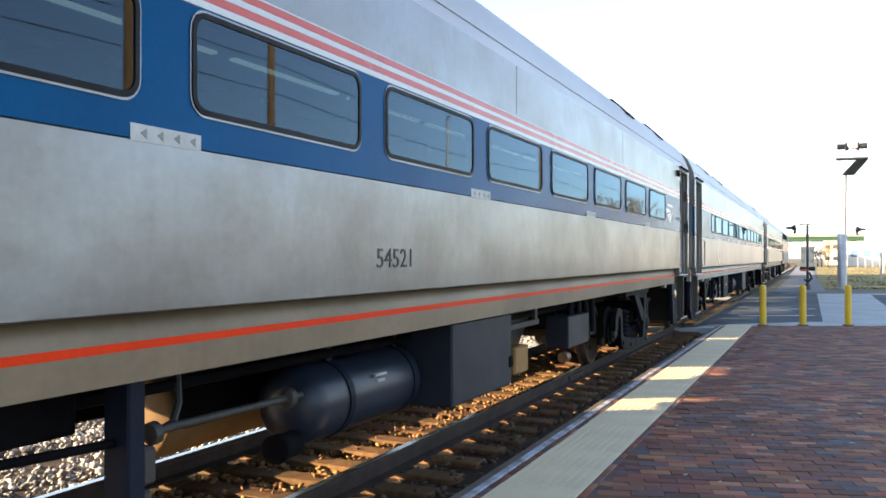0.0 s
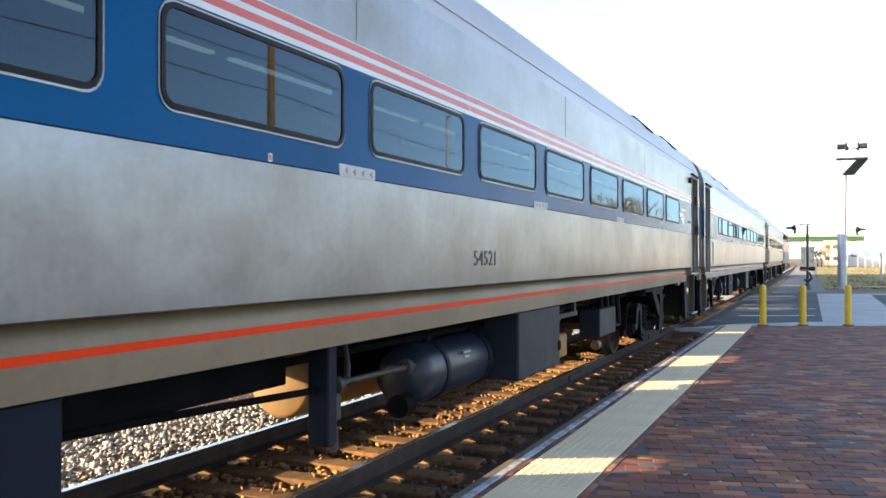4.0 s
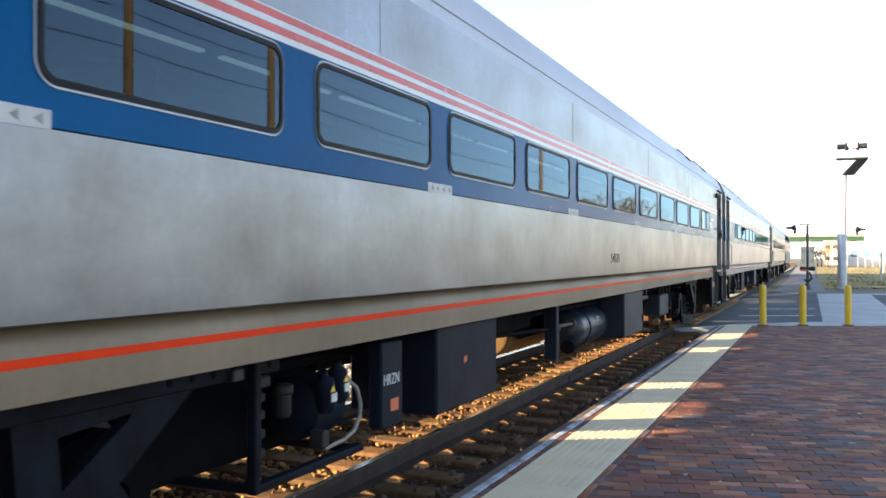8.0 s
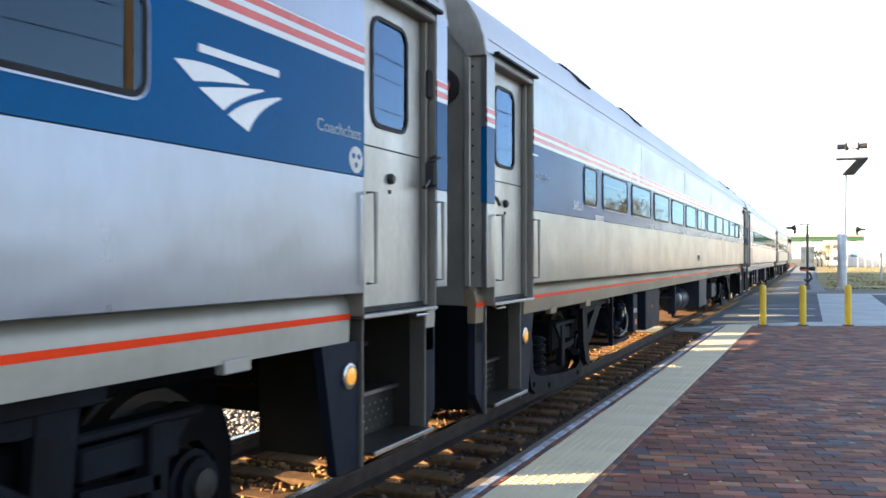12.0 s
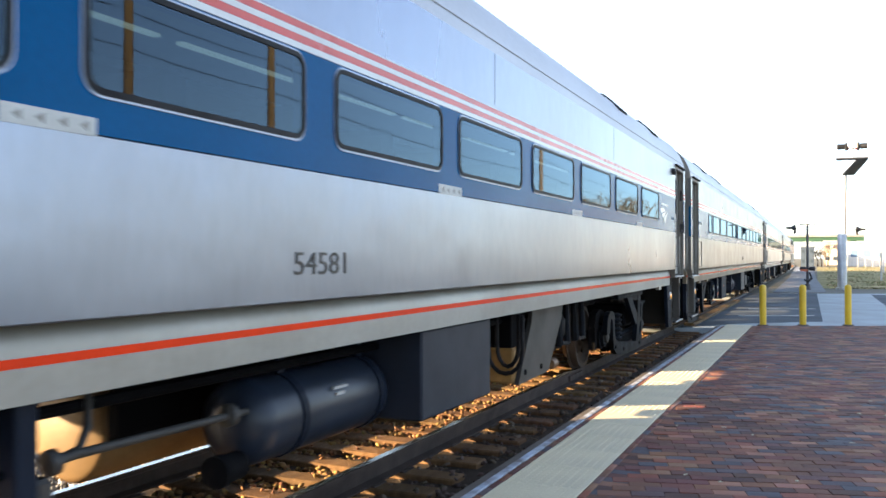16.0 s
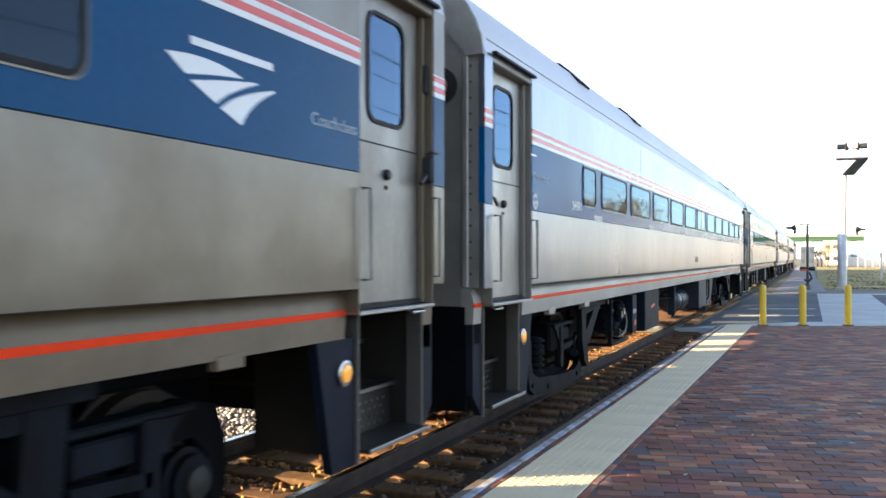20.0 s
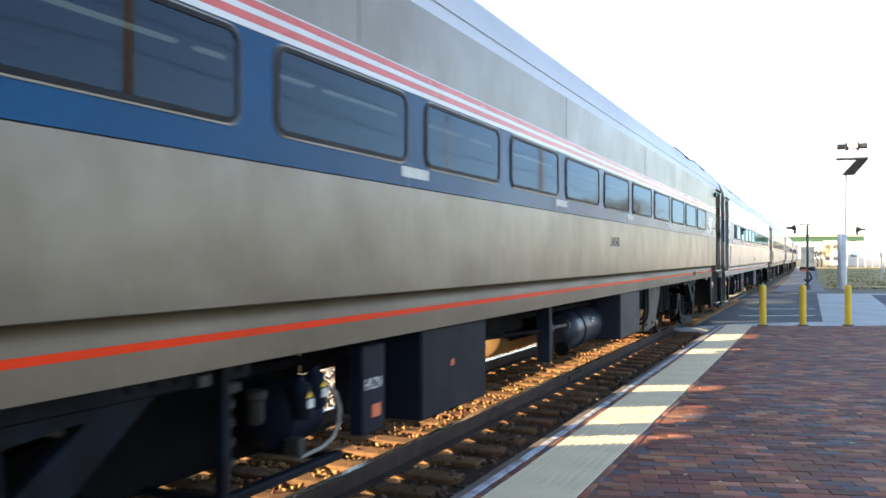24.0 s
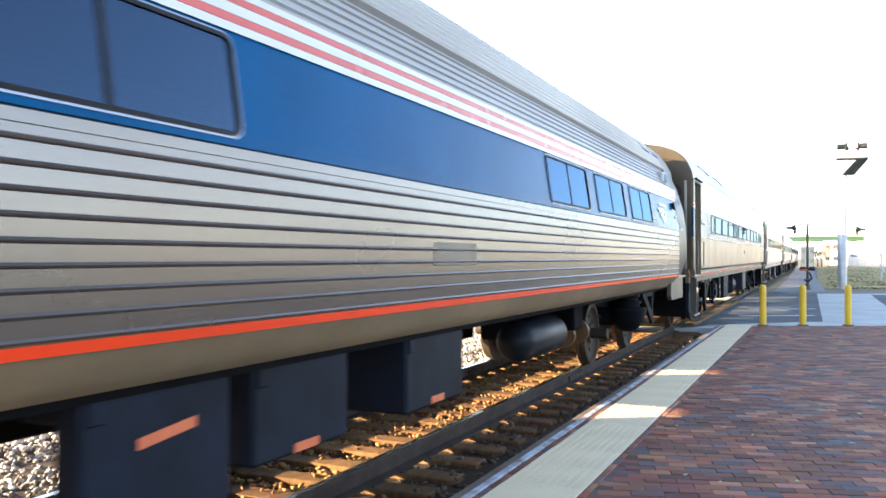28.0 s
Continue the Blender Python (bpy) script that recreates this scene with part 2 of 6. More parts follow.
M["brick"] = brick_mix("brick_paver", False)
M["brick_stuff"] = brick_mix("brick_pavers", True)
M["sand"] = material("jointing_sand", (0.115, 0.07, 0.052), 0.95, 0, 0.2, 0.2, 4, 80, 0.4)
M["tactile"] = material("cream_tactile_tile", (0.60, 0.535, 0.37), 0.65, 0, 0.4, 0.09, 1.5, 50, 0.1, second=(0.50, 0.45, 0.325), amount=0.4)
M["kerb"] = material("concrete_kerb", (0.115, 0.098, 0.085), 0.85, 0, 0.3, 0.15, 2, 45, 0.35)
M["kerbblue"] = material("blue_kerb_paint", (0.40, 0.46, 0.56), 0.7, 0, 0.3, 0.15, 6, 45, 0.3, second=(0.16, 0.15, 0.15), amount=0.6)
M["yellow"] = material("yellow_bollard_paint", (0.72, 0.47, 0.02), 0.45, 0, 0.5, 0.08, 3, 40, 0.06)
M["asphalt"] = material("asphalt", (0.052, 0.070, 0.090), 0.85, 0, 0.4, 0.15, 0.6, 60, 0.4)
M["worn_asphalt"] = material("sun_bleached_asphalt", (0.19, 0.20, 0.215), 0.85, 0, 0.4, 0.15, 0.6, 60, 0.4)
M["concrete"] = material("concrete_paving", (0.35, 0.40, 0.42), 0.85, 0, 0.3, 0.12, 0.7, 30, 0.25, second=(0.29, 0.31, 0.315), amount=0.5)
M["pale_line"] = material("worn_white_road_paint", (0.55, 0.55, 0.52), 0.8, 0, 0.3, 0.15, 5, 50, 0.1)
M["ground"] = material("dry_grass_ground", (0.155, 0.150, 0.125), 0.95, 0, 0.2, 0.2, 0.12, 6, 0.4, second=(0.115, 0.11, 0.075), amount=0.5)
M["galv"] = material("galvanised_steel", (0.42, 0.43, 0.44), 0.45, 0.5, 0.5, 0.1, 3, 30, 0.08)
M["black"] = material("black_enamel", (0.015, 0.015, 0.016), 0.5, 0, 0.4, 0.1, 5, 40, 0.05)
M["grating"] = material("grey_grating", (0.10, 0.10, 0.105), 0.6, 0.3, 0.4, 0.1, 3, 60, 0.2)
M["amber"] = material("amber_lens", (0.8, 0.35, 0.03), 0.25, 0, 0.5, 0.05, 9, 40, 0.0, emit=((1.0, 0.40, 0.06), 0.08))
M["redlens"] = material("red_lens", (0.12, 0.012, 0.01), 0.2, 0, 0.5, 0.05, 9, 40, 0.0)
M["orange"] = material("orange_marker_paint", (0.55, 0.13, 0.05), 0.5, 0, 0.4, 0.1, 9, 40, 0.0)
M["interior"] = material("coach_interior", (0.075, 0.085, 0.105), 0.7, 0, 0.4, 0.1, 2, 20, 0.05)
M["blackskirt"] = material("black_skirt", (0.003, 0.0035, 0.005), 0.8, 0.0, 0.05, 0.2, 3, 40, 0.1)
M["seat"] = material("seat_cloth", (0.05, 0.06, 0.09), 0.9, 0, 0.3, 0.15, 4, 60, 0.2)
# Gloss colours put the blue of the mirrored sky into the glass itself.
M["pane"] = glass("tinted_window_glass", (0.08, 0.14, 0.22), extra=-0.06)
M["pane_grimy"] = glass("dusty_dark_glass", (0.05, 0.08, 0.12), 0.04, -0.10, (0.38, 0.50, 0.66))
M["pane_blue"] = glass("blue_mirroring_glass", (0.05, 0.10, 0.20), extra=0.25, gloss=(0.28, 0.45, 0.72))
M["doorpane"] = glass("door_window_glass", (0.14, 0.20, 0.28), extra=0.3, gloss=(0.42, 0.63, 0.95))
M["ceilinglight"] = material("lit_ceiling_strip", (0.8, 0.75, 0.55), 0.5, 0, 0.4, 0.02, 2, 20, 0.0, emit=((1.0, 0.88, 0.50), 0.20))
M["blueclad"] = material("grey_blue_cladding", (0.045, 0.066, 0.095), 0.6, 0, 0.4, 0.06, 0.3, 10, 0.05)
M["slate_pane"] = material("dull_far_window", (0.03, 0.045, 0.065), 0.4, 0, 0.4, 0.1, 2, 20, 0.0)
M["weeds"] = material("weed_clump", (0.15, 0.14, 0.06), 0.95, 0, 0.1, 0.2, 6, 40, 0.2, island=0.5)
M["straw"] = material("dead_grass", (0.42, 0.34, 0.19), 0.95, 0, 0.1, 0.2, 6, 40, 0.2, island=0.4)
M["brick_wall"] = material("buff_wall", (0.42, 0.38, 0.32), 0.9, 0, 0.3, 0.1, 0.4, 12, 0.2)
M["bluewall"] = material("pale_blue_cladding", (0.12, 0.20, 0.31), 0.6, 0, 0.4, 0.06, 0.3, 10, 0.05)
M["darkglass"] = material("dark_window", (0.03, 0.04, 0.05), 0.15, 0, 0.5, 0.1, 2, 20, 0.0)
M["green_steel"] = material("green_bridge_girder", (0.022, 0.07, 0.04), 0.6, 0, 0.4, 0.1, 0.5, 10, 0.1)
M["wood_pole"] = material("wooden_pole", (0.26, 0.155, 0.075), 0.85, 0, 0.3, 0.2, 2, 30, 0.4, (4, 4, 0.5))
M["tanplate"] = material("tan_primer_plate", (0.16, 0.098, 0.038), 0.6, 0, 0.4, 0.12, 3, 30, 0.1)
M["tanlit"] = material("ochre_box_paint", (0.26, 0.145, 0.045), 0.6, 0, 0.3, 0.12, 3, 30, 0.1)
M["cable"] = material("black_cable", (0.02, 0.02, 0.02), 0.6, 0, 0.3, 0.1, 9, 40, 0.0)
M["bark"] = material("bare_tree_bark", (0.15, 0.11, 0.08), 0.9, 0, 0.3, 0.2, 3, 30, 0.4)
M["twigs"] = material("bare_twigs", (0.23, 0.165, 0.11), 0.9, 0, 0.3, 0.2, 3, 30, 0.2, island=0.3)
M["cream"] = material("cream_fascia", (0.62, 0.55, 0.38), 0.7, 0, 0.4, 0.06, 2, 30, 0.05)


# ---- mesh helpers ----
class Mesh:
    """Collects plain pieces into one mesh."""

    def __init__(self):
        self.v, self.f = [], []

    def add(self, verts, faces):
        o = len(self.v)
        self.v += [tuple(p) for p in verts]
        self.f += [tuple(i + o for i in f) for f in faces]
        return self

    def box(self, x0, x1, y0, y1, z0, z1, b=0.0):
        c = ((x0 + x1) / 2, (y0 + y1) / 2, (z0 + z1) / 2)
        h = (abs(x1 - x0) / 2, abs(y1 - y0) / 2, abs(z1 - z0) / 2)
        if b <= 0:
            vs = [(c[0] + sx * h[0], c[1] + sy * h[1], c[2] + sz * h[2]) for sx in (-1, 1) for sy in (-1, 1) for sz in (-1, 1)]
            return self.add(vs, [(0, 1, 3, 2), (4, 6, 7, 5), (0, 4, 5, 1), (2, 3, 7, 6), (0, 2, 6, 4), (1, 5, 7, 3)])
        b = min(b, 0.45 * min(h) * 2)
        vs, idx = [], {}
        for sx in (-1, 1):
            for sy in (-1, 1):
                for sz in (-1, 1):
                    for ax in range(3):
                        q = [h[k] - (0 if k == ax else b) for k in range(3)]
                        idx[sx, sy, sz, ax] = len(vs)
                        vs.append((c[0] + sx * q[0], c[1] + sy * q[1], c[2] + sz * q[2]))
        fs = []
        for ax in range(3):
            o1, o2 = [k for k in range(3) if k != ax]
            for s in (-1, 1):
                ring = []
                for a, d in ((-1, -1), (1, -1), (1, 1), (-1, 1)):
                    sg = [0, 0, 0]
                    sg[ax], sg[o1], sg[o2] = s, a, d
                    ring.append(idx[(*sg, ax)])
                flip = (s > 0) != (ax != 1)
                fs.append(tuple(reversed(ring)) if flip else tuple(ring))
            for a in (-1, 1):
                for d in (-1, 1):
                    e0, e1 = [0, 0, 0], [0, 0, 0]
                    e0[ax], e1[ax] = -1, 1
                    e0[o1] = e1[o1] = a
                    e0[o2] = e1[o2] = d
                    fs.append((idx[(*e0, o1)], idx[(*e1, o1)], idx[(*e1, o2)], idx[(*e0, o2)]))
        for sx in (-1, 1):
            for sy in (-1, 1):
                for sz in (-1, 1):
                    fs.append(tuple(idx[sx, sy, sz, k] for k in range(3)))
        return self.add(vs, fs)

    def tube(self, p0, p1, r, n=12, r1=None, caps=True):
        p0, p1 = Vector(p0), Vector(p1)
        d = (p1 - p0).normalized()
        a = d.orthogonal().normalized()
        c = d.cross(a)
        r1 = r if r1 is None else r1
        vs = [p + (a * math.cos(2 * math.pi * i / n) + c * math.sin(2 * math.pi * i / n)) * q for p, q in ((p0, r), (p1, r1)) for i in range(n)]
        fs = [(i, (i + 1) % n, n + (i + 1) % n, n + i) for i in range(n)]
        if caps:
            fs += [tuple(reversed(range(n))), tuple(range(n, 2 * n))]
        return self.add(vs, fs)

    def pipe(self, pts, r, n=8):
        """One bent tube through the points."""
        p = [Vector(q) for q in pts]
        m = len(p)
        side, vs = None, []
        for i in range(m):
            d = (p[min(i + 1, m - 1)] - p[max(i - 1, 0)]).normalized()
            side = d.orthogonal().normalized() if side is None else (side - d * side.dot(d)).normalized()
            up = d.cross(side)
            k = r
            if 0 < i < m - 1:
                k = r / max(0.6, d.dot((p[i + 1] - p[i]).normalized()))
            vs += [p[i] + (side * math.cos(2 * math.pi * j / n) + up * math.sin(2 * math.pi * j / n)) * k for j in range(n)]
        fs = [(i * n + j, i * n + (j + 1) % n, (i + 1) * n + (j + 1) % n, (i + 1) * n + j) for i in range(m - 1) for j in range(n)]
        fs += [tuple(reversed(range(n))), tuple(range((m - 1) * n, m * n))]
        return self.add(vs, fs)

    def lathe(self, origin, axis, prof, n=20):
        """prof: (along, radius) pairs round the axis."""
        o, d = Vector(origin), Vector(axis).normalized()
        a = d.orthogonal().normalized()
        c = d.cross(a)
        vs = [o + d * s + (a * math.cos(2 * math.pi * i / n) + c * math.sin(2 * math.pi * i / n)) * r for s, r in prof for i in range(n)]
        fs = []
        for k in range(len(prof) - 1):
            fs += [(k * n + i, k * n + (i + 1) % n, (k + 1) * n + (i + 1) % n, (k + 1) * n + i) for i in range(n)]
        fs += [tuple(reversed(range(n))), tuple(range((len(prof) - 1) * n, len(prof) * n))]
        return self.add(vs, fs)

    def prism(self, poly, axis, lo, hi):
        """A flat outline (list of 2D points) pushed along an axis: 'x' takes (y, z), 'y' takes (x, z), 'z' takes (x, y)."""
        put = {"x": lambda p, t: (t, p[0], p[1]), "y": lambda p, t: (p[0], t, p[1]), "z": lambda p, t: (p[0], p[1], t)}[axis]
        n = len(poly)
        vs = [put(p, lo) for p in poly] + [put(p, hi) for p in poly]
        fs = [(i, (i + 1) % n, n + (i + 1) % n, n + i) for i in range(n)] + [tuple(reversed(range(n))), tuple(range(n, 2 * n))]
        return self.add(vs, fs)

    def strip(self, prof, ys, closed=False):
        """An open or closed (x, z) profile drawn along y."""
        n = len(prof)
        vs = [(x, y, z) for y in ys for x, z in prof]
        fs = []
        for k in range(len(ys) - 1):
            for i in range(n if closed else n - 1):
                j = (i + 1) % n
                fs.append((k * n + i, k * n + j, (k + 1) * n + j, (k + 1) * n + i))
        return self.add(vs, fs)

    def sheet(self, poly, z):
        return self.add([(x, y, z) for x, y in poly], [tuple(range(len(poly)))])

    def obj(self, name, mat, parent=None, label="", smooth=False, fix=True):
        me = bpy.data.meshes.new(name)
        me.from_pydata(self.v, [], self.f)
        if fix:
            bm = bmesh.new()
            bm.from_mesh(me)
            bmesh.ops.recalc_face_normals(bm, faces=bm.faces)
            bm.to_mesh(me)
            bm.free()
        me.materials.append(M[mat] if isinstance(mat, str) else mat)
        if smooth:
            for p in me.polygons:
                p.use_smooth = True
            me.set_sharp_from_angle(angle=radians(40))
        ob = new(name, me)
        if parent:
            ob.parent = parent
        if label:
            ob["label"] = label
        return ob


M["clear"] = bpy.data.materials.new("clear_glass_back")
M["clear"].use_nodes = True
_n, _l = M["clear"].node_tree.nodes, M["clear"].node_tree.links
_n.clear()
_l.new(_n.new("ShaderNodeBsdfTransparent").outputs[0], _n.new("ShaderNodeOutputMaterial").inputs["Surface"])


def pane(s, x0, x1, y0, y1, z0, z1, mat, parent, label=""):
    """A sheet of glass that mirrors on its outer face alone."""
    ob = Mesh().box(x0, x1, y0, y1, z0, z1).obj("pane", mat, parent, label)
    ob.data.materials.append(M["clear"])
    for p in ob.data.polygons:
        p.material_index = 0 if p.normal.x * s > 0.5 else 1
    return ob


def root(name, x=0, y=0, z=0, rz=0):
    e = new(name)
    e.matrix_basis = pose(x, y, z, 0, 0, rz)
    e.empty_display_size = 0.2
    return e


def round_rect(w, h, r, n=5):
    pts = []
    for cx, cy, a0 in ((w / 2 - r, h / 2 - r, 0), (-w / 2 + r, h / 2 - r, 90), (-w / 2 + r, -h / 2 + r, 180), (w / 2 - r, -h / 2 + r, 270)):
        for k in range(n + 1):
            a = radians(a0 + 90 * k / n)
            pts.append((cx + r * math.cos(a), cy + r * math.sin(a)))
    return pts


def frame_ring(mesh, s, x, yc, zc, w, h, r, t, depth):
    """A rounded window frame standing on the plane x = const, facing s * x."""
    outer, inner = round_rect(w, h, r), round_rect(w - 2 * t, h - 2 * t, max(r - t, 0.01))
    n = len(outer)
    X0, X1 = x - s * 0.035, x + s * depth
    vs = []
    for ring, X in ((outer, X0), (outer, X1), (inner, X1), (inner, X0)):
        vs += [(X, yc + a, zc + b) for a, b in ring]
    fs = []
    for k in range(3):
        fs += [(k * n + i, k * n + (i + 1) % n, (k + 1) * n + (i + 1) % n, (k + 1) * n + i) for i in range(n)]
    mesh.add(vs, fs)


def text_mesh(words, size, thickness=0.0015):
    cu = bpy.data.curves.new("lettering", "FONT")
    cu.body, cu.size, cu.extrude, cu.resolution_u = words, size, thickness, 3
    tmp = bpy.data.objects.new("lettering", cu)
    scene.collection.objects.link(tmp)
    me = bpy.data.meshes.new_from_object(tmp.evaluated_get(bpy.context.evaluated_depsgraph_get()))
    bpy.data.objects.remove(tmp)
    bpy.data.curves.remove(cu)
    return me


def lettering(words, size, mat, parent, x, y, z, width=None):
    """Lettering on a side that faces +x, its lower left corner at (y, z)."""
    me = text_mesh(words, size)
    me.materials.clear()
    me.materials.append(M[mat])
    ob = new("lettering", me)
    wx = max(v.co.x for v in me.vertices) or 1
    k = (width / wx) if width else 1.0
    for v in me.vertices:
        v.co = (v.co.z, v.co.x * k, v.co.y)
    ob.parent = parent
    ob.location = (x, y, z)
    return ob


# ---- the line of the track ----
TRACK_X = -3.98


def bend(y):
    """Sideways shift of the track: straight past the platform, then a slight turn to the left."""
    a, b, k = 22.0, 44.0, 0.0080
    if y <= a:
        d = 0.0
    elif y < b:
        d = k * (y - a) ** 2 / (2 * (b - a))
    else:
        d = k * (b - a) / 2 + k * (y - b)
    if y > 120:
        d += (y - 120) ** 2 / 7000
    return -d


def run(t):
    """Metres that the train has gone at t seconds."""
    late = max(0.0, t - 26.0)
    return 0.08 * late * late + t * (0.13804801 + t * (0.02981498 + t * (0.01008676 + t * (-0.00066652 + t * (2.1352e-05 - t * 2.67832e-07)))))


CENTRE0, PITCH_CARS = 4.70, 25.9


# ---- ground ----
def place_ground():
    g = Mesh()
    ys = [-60, -20, 0, 20, 40, 70, 110, 170, 260, 400, 700, 1200, 2500]
    xs = [-2500, -900, -300, -100, -40, -14, 0, 14, 40, 100, 300, 900, 2500]
    vs = [(x, y, -0.30 if x <= -2 else -0.10) for y in ys for x in xs]
    vs = [(x, y, -0.62 if -16 < x < 30 and y < 21 else z) for x, y, z in vs]
    n = len(xs)
    g.add(vs, [(j * n + i, j * n + i + 1, (j + 1) * n + i + 1, (j + 1) * n + i) for j in range(len(ys) - 1) for i in range(n - 1)])
    tagged(g.obj("ground", "ground"), "dry grass and bare earth reaching to the horizon", "ground", kind="structure")


def track_strip(prof, y0, y1, step=2.0, dx=0.0):
    m = Mesh()
    k = max(2, int((y1 - y0) / step) + 1)
    ys = [y0 + (y1 - y0) * i / (k - 1) for i in range(k)]
    n = len(prof)
    vs = [(TRACK_X + dx + bend(y) + x, y, z) for y in ys for x, z in prof]
    m.add(vs, [(a * n + i, a * n + (i + 1) % n, (a + 1) * n + (i + 1) % n, (a + 1) * n + i) for a in range(k - 1) for i in range(n)])
    m.f += [tuple(reversed(range(n))), tuple((k - 1) * n + i for i in range(n))]
    return m


def place_track():
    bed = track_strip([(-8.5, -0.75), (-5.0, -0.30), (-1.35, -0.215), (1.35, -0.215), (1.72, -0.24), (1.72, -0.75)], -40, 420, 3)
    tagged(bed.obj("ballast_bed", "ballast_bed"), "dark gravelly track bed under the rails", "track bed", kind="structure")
    for s in (-1, 1):
        r = root("rail", 0, 0, 0)
        c = s * (0.7175 + 0.035)
        head = [(c - 0.035, -0.004), (c - 0.031, 0.0), (c + 0.031, 0.0), (c + 0.035, -0.004), (c + 0.035, -0.032), (c + 0.009, -0.045), (c + 0.009, -0.135), (c + 0.07, -0.152), (c + 0.07, -0.165), (c - 0.07, -0.165), (c - 0.07, -0.152), (c - 0.009, -0.135), (c - 0.009, -0.045), (c - 0.035, -0.032)]
        track_strip(head, -40, 420, 2).obj("web", "railside", r, "rusty brown rail web and foot", smooth=True)
        top = [(c - 0.030, 0.0015), (c + 0.030, 0.0015), (c + 0.030, 0.004), (c - 0.030, 0.004)]
        track_strip(top, -40, 420, 2).obj("running_surface", "railtop", r, "polished bright running surface")
        jb = Mesh()
        for y in (11.9,):
            jb.box(TRACK_X + c - 0.035, TRACK_X + c + 0.035, y - 0.35, y + 0.35, -0.13, -0.05, 0.01)
        jb.obj("joint_bar", "railside", r)
        tagged(r, "long steel rail, polished on top and rusty below", "rail", "rails of the track")
    rnd = random.Random(4)
    base = Mesh().box(-1.30, 1.30, -0.115, 0.115, -0.30, -0.172, 0.012)
    proto = base.obj("tie", "tie")
    tagged(proto, "weathered timber railway tie bedded in ballast", "railway tie", "ties of the track")
    plate = Mesh().box(-0.09, 0.09, -0.10, 0.10, -0.174, -0.160, 0.004)
    for s in (-1, 1):
        pl = plate.obj("tie_plate", "railside", proto)
        pl.location = (s * 0.7525, 0, 0)
    y, first = -3.0 - 0.52 * 8, True
    far = Mesh()
    while y < 240:
        x = TRACK_X + bend(y)
        if y < 46:
            m = pose(x + rnd.uniform(-0.03, 0.03), y, rnd.uniform(-0.008, 0.004), 0, 0, rnd.uniform(-1.2, 1.2))
            if first:
                proto.matrix_basis, first = m, False
            else:
                copy_thing(proto, m)
        else:
            far.box(x - 1.3, x + 1.3, y - 0.115, y + 0.115, -0.3, -0.172)
        y += 0.52
    tagged(far.obj("ties_further_on", "tie"), "weathered timber ties of the distant track", "railway ties", kind="stuff")



def scatter(name, count, place, size, mat, label, category, seed, squash=0.75):
    """Many small broken stones in one mesh. place(rng, n) gives their centres."""
    rng = np.random.default_rng(seed)
    bm = bmesh.new()
    bmesh.ops.create_icosphere(bm, subdivisions=1, radius=1)
    bv = np.array([v.co[:] for v in bm.verts])
    bf = np.array([[v.index for v in f.verts] for f in bm.faces])
    bm.free()
    c = place(rng, count)
    count = len(c)
    s = rng.uniform(size[0], size[1], (count, 1, 1))
    ax = rng.uniform(0.65, 1.35, (count, 1, 3)) * np.array([1, 1, squash])
    jit = rng.uniform(0.75, 1.25, (count, len(bv), 1))
    p = bv[None] * jit * ax
    a = rng.uniform(0, 2 * np.pi, count)
    ca, sa = np.cos(a)[:, None], np.sin(a)[:, None]
    x = p[..., 0] * ca - p[..., 1] * sa
    y = p[..., 0] * sa + p[..., 1] * ca
    tilt = rng.uniform(-0.6, 0.6, (count, 1))
    z = p[..., 2] * np.cos(tilt) + x * np.sin(tilt)
    p = np.stack([x, y, z], -1) * s + c[:, None, :]
    f = (bf[None] + (np.arange(count) * len(bv))[:, None, None]).reshape(-1, 3)
    me = bpy.data.meshes.new(name)
    me.vertices.add(count * len(bv))
    me.vertices.foreach_set("co", p.reshape(-1))
    me.loops.add(f.size)
    me.loops.foreach_set("vertex_index", f.reshape(-1).astype(np.int32))
    me.polygons.add(len(f))
    me.polygons.foreach_set("loop_start", np.arange(0, f.size, 3, dtype=np.int32))
    me.update(calc_edges=True)
    me.materials.append(M[mat])
    tagged(new(name, me), label, category, kind="stuff")


def place_ballast():
    def between(rng, n, inner=True):
        y = rng.uniform(-6.0, 30, n)
        x = TRACK_X + rng.uniform(-1.35, 1.66, n)
        frac = ((y + 3.0) / 0.52 + 0.5) % 1.0
        on_tie = np.abs(frac - 0.5) < 0.24
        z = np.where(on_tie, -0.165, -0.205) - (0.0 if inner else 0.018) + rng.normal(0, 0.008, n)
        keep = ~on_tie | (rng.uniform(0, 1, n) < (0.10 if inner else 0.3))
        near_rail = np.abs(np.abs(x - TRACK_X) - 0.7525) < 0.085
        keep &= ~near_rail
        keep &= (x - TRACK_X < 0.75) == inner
        return np.stack([x, y, z], -1)[keep]

    def shoulder(rng, n):
        y = rng.uniform(-5.0, 34, n)
        u = rng.uniform(0, 1, n)
        x = TRACK_X - 1.3 - 7.0 * u
        z = -0.215 - np.clip(-(x - TRACK_X) - 5.0, 0, 9) * 0.128 - np.clip(-(x - TRACK_X) - 1.35, 0, 3.65) * 0.0233 + rng.normal(0, 0.015, n)
        z += 0.05 * np.sin(x * 2.1 + 1.0) * np.sin(y * 0.9) * (u > 0.12)
        return np.stack([x, y, z], -1)

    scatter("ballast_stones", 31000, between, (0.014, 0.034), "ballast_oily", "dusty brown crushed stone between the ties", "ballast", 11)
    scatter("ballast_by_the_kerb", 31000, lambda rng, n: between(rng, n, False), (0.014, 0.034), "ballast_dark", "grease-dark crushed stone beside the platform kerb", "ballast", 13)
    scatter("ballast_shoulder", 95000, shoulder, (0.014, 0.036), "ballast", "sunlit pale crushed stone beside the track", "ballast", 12)


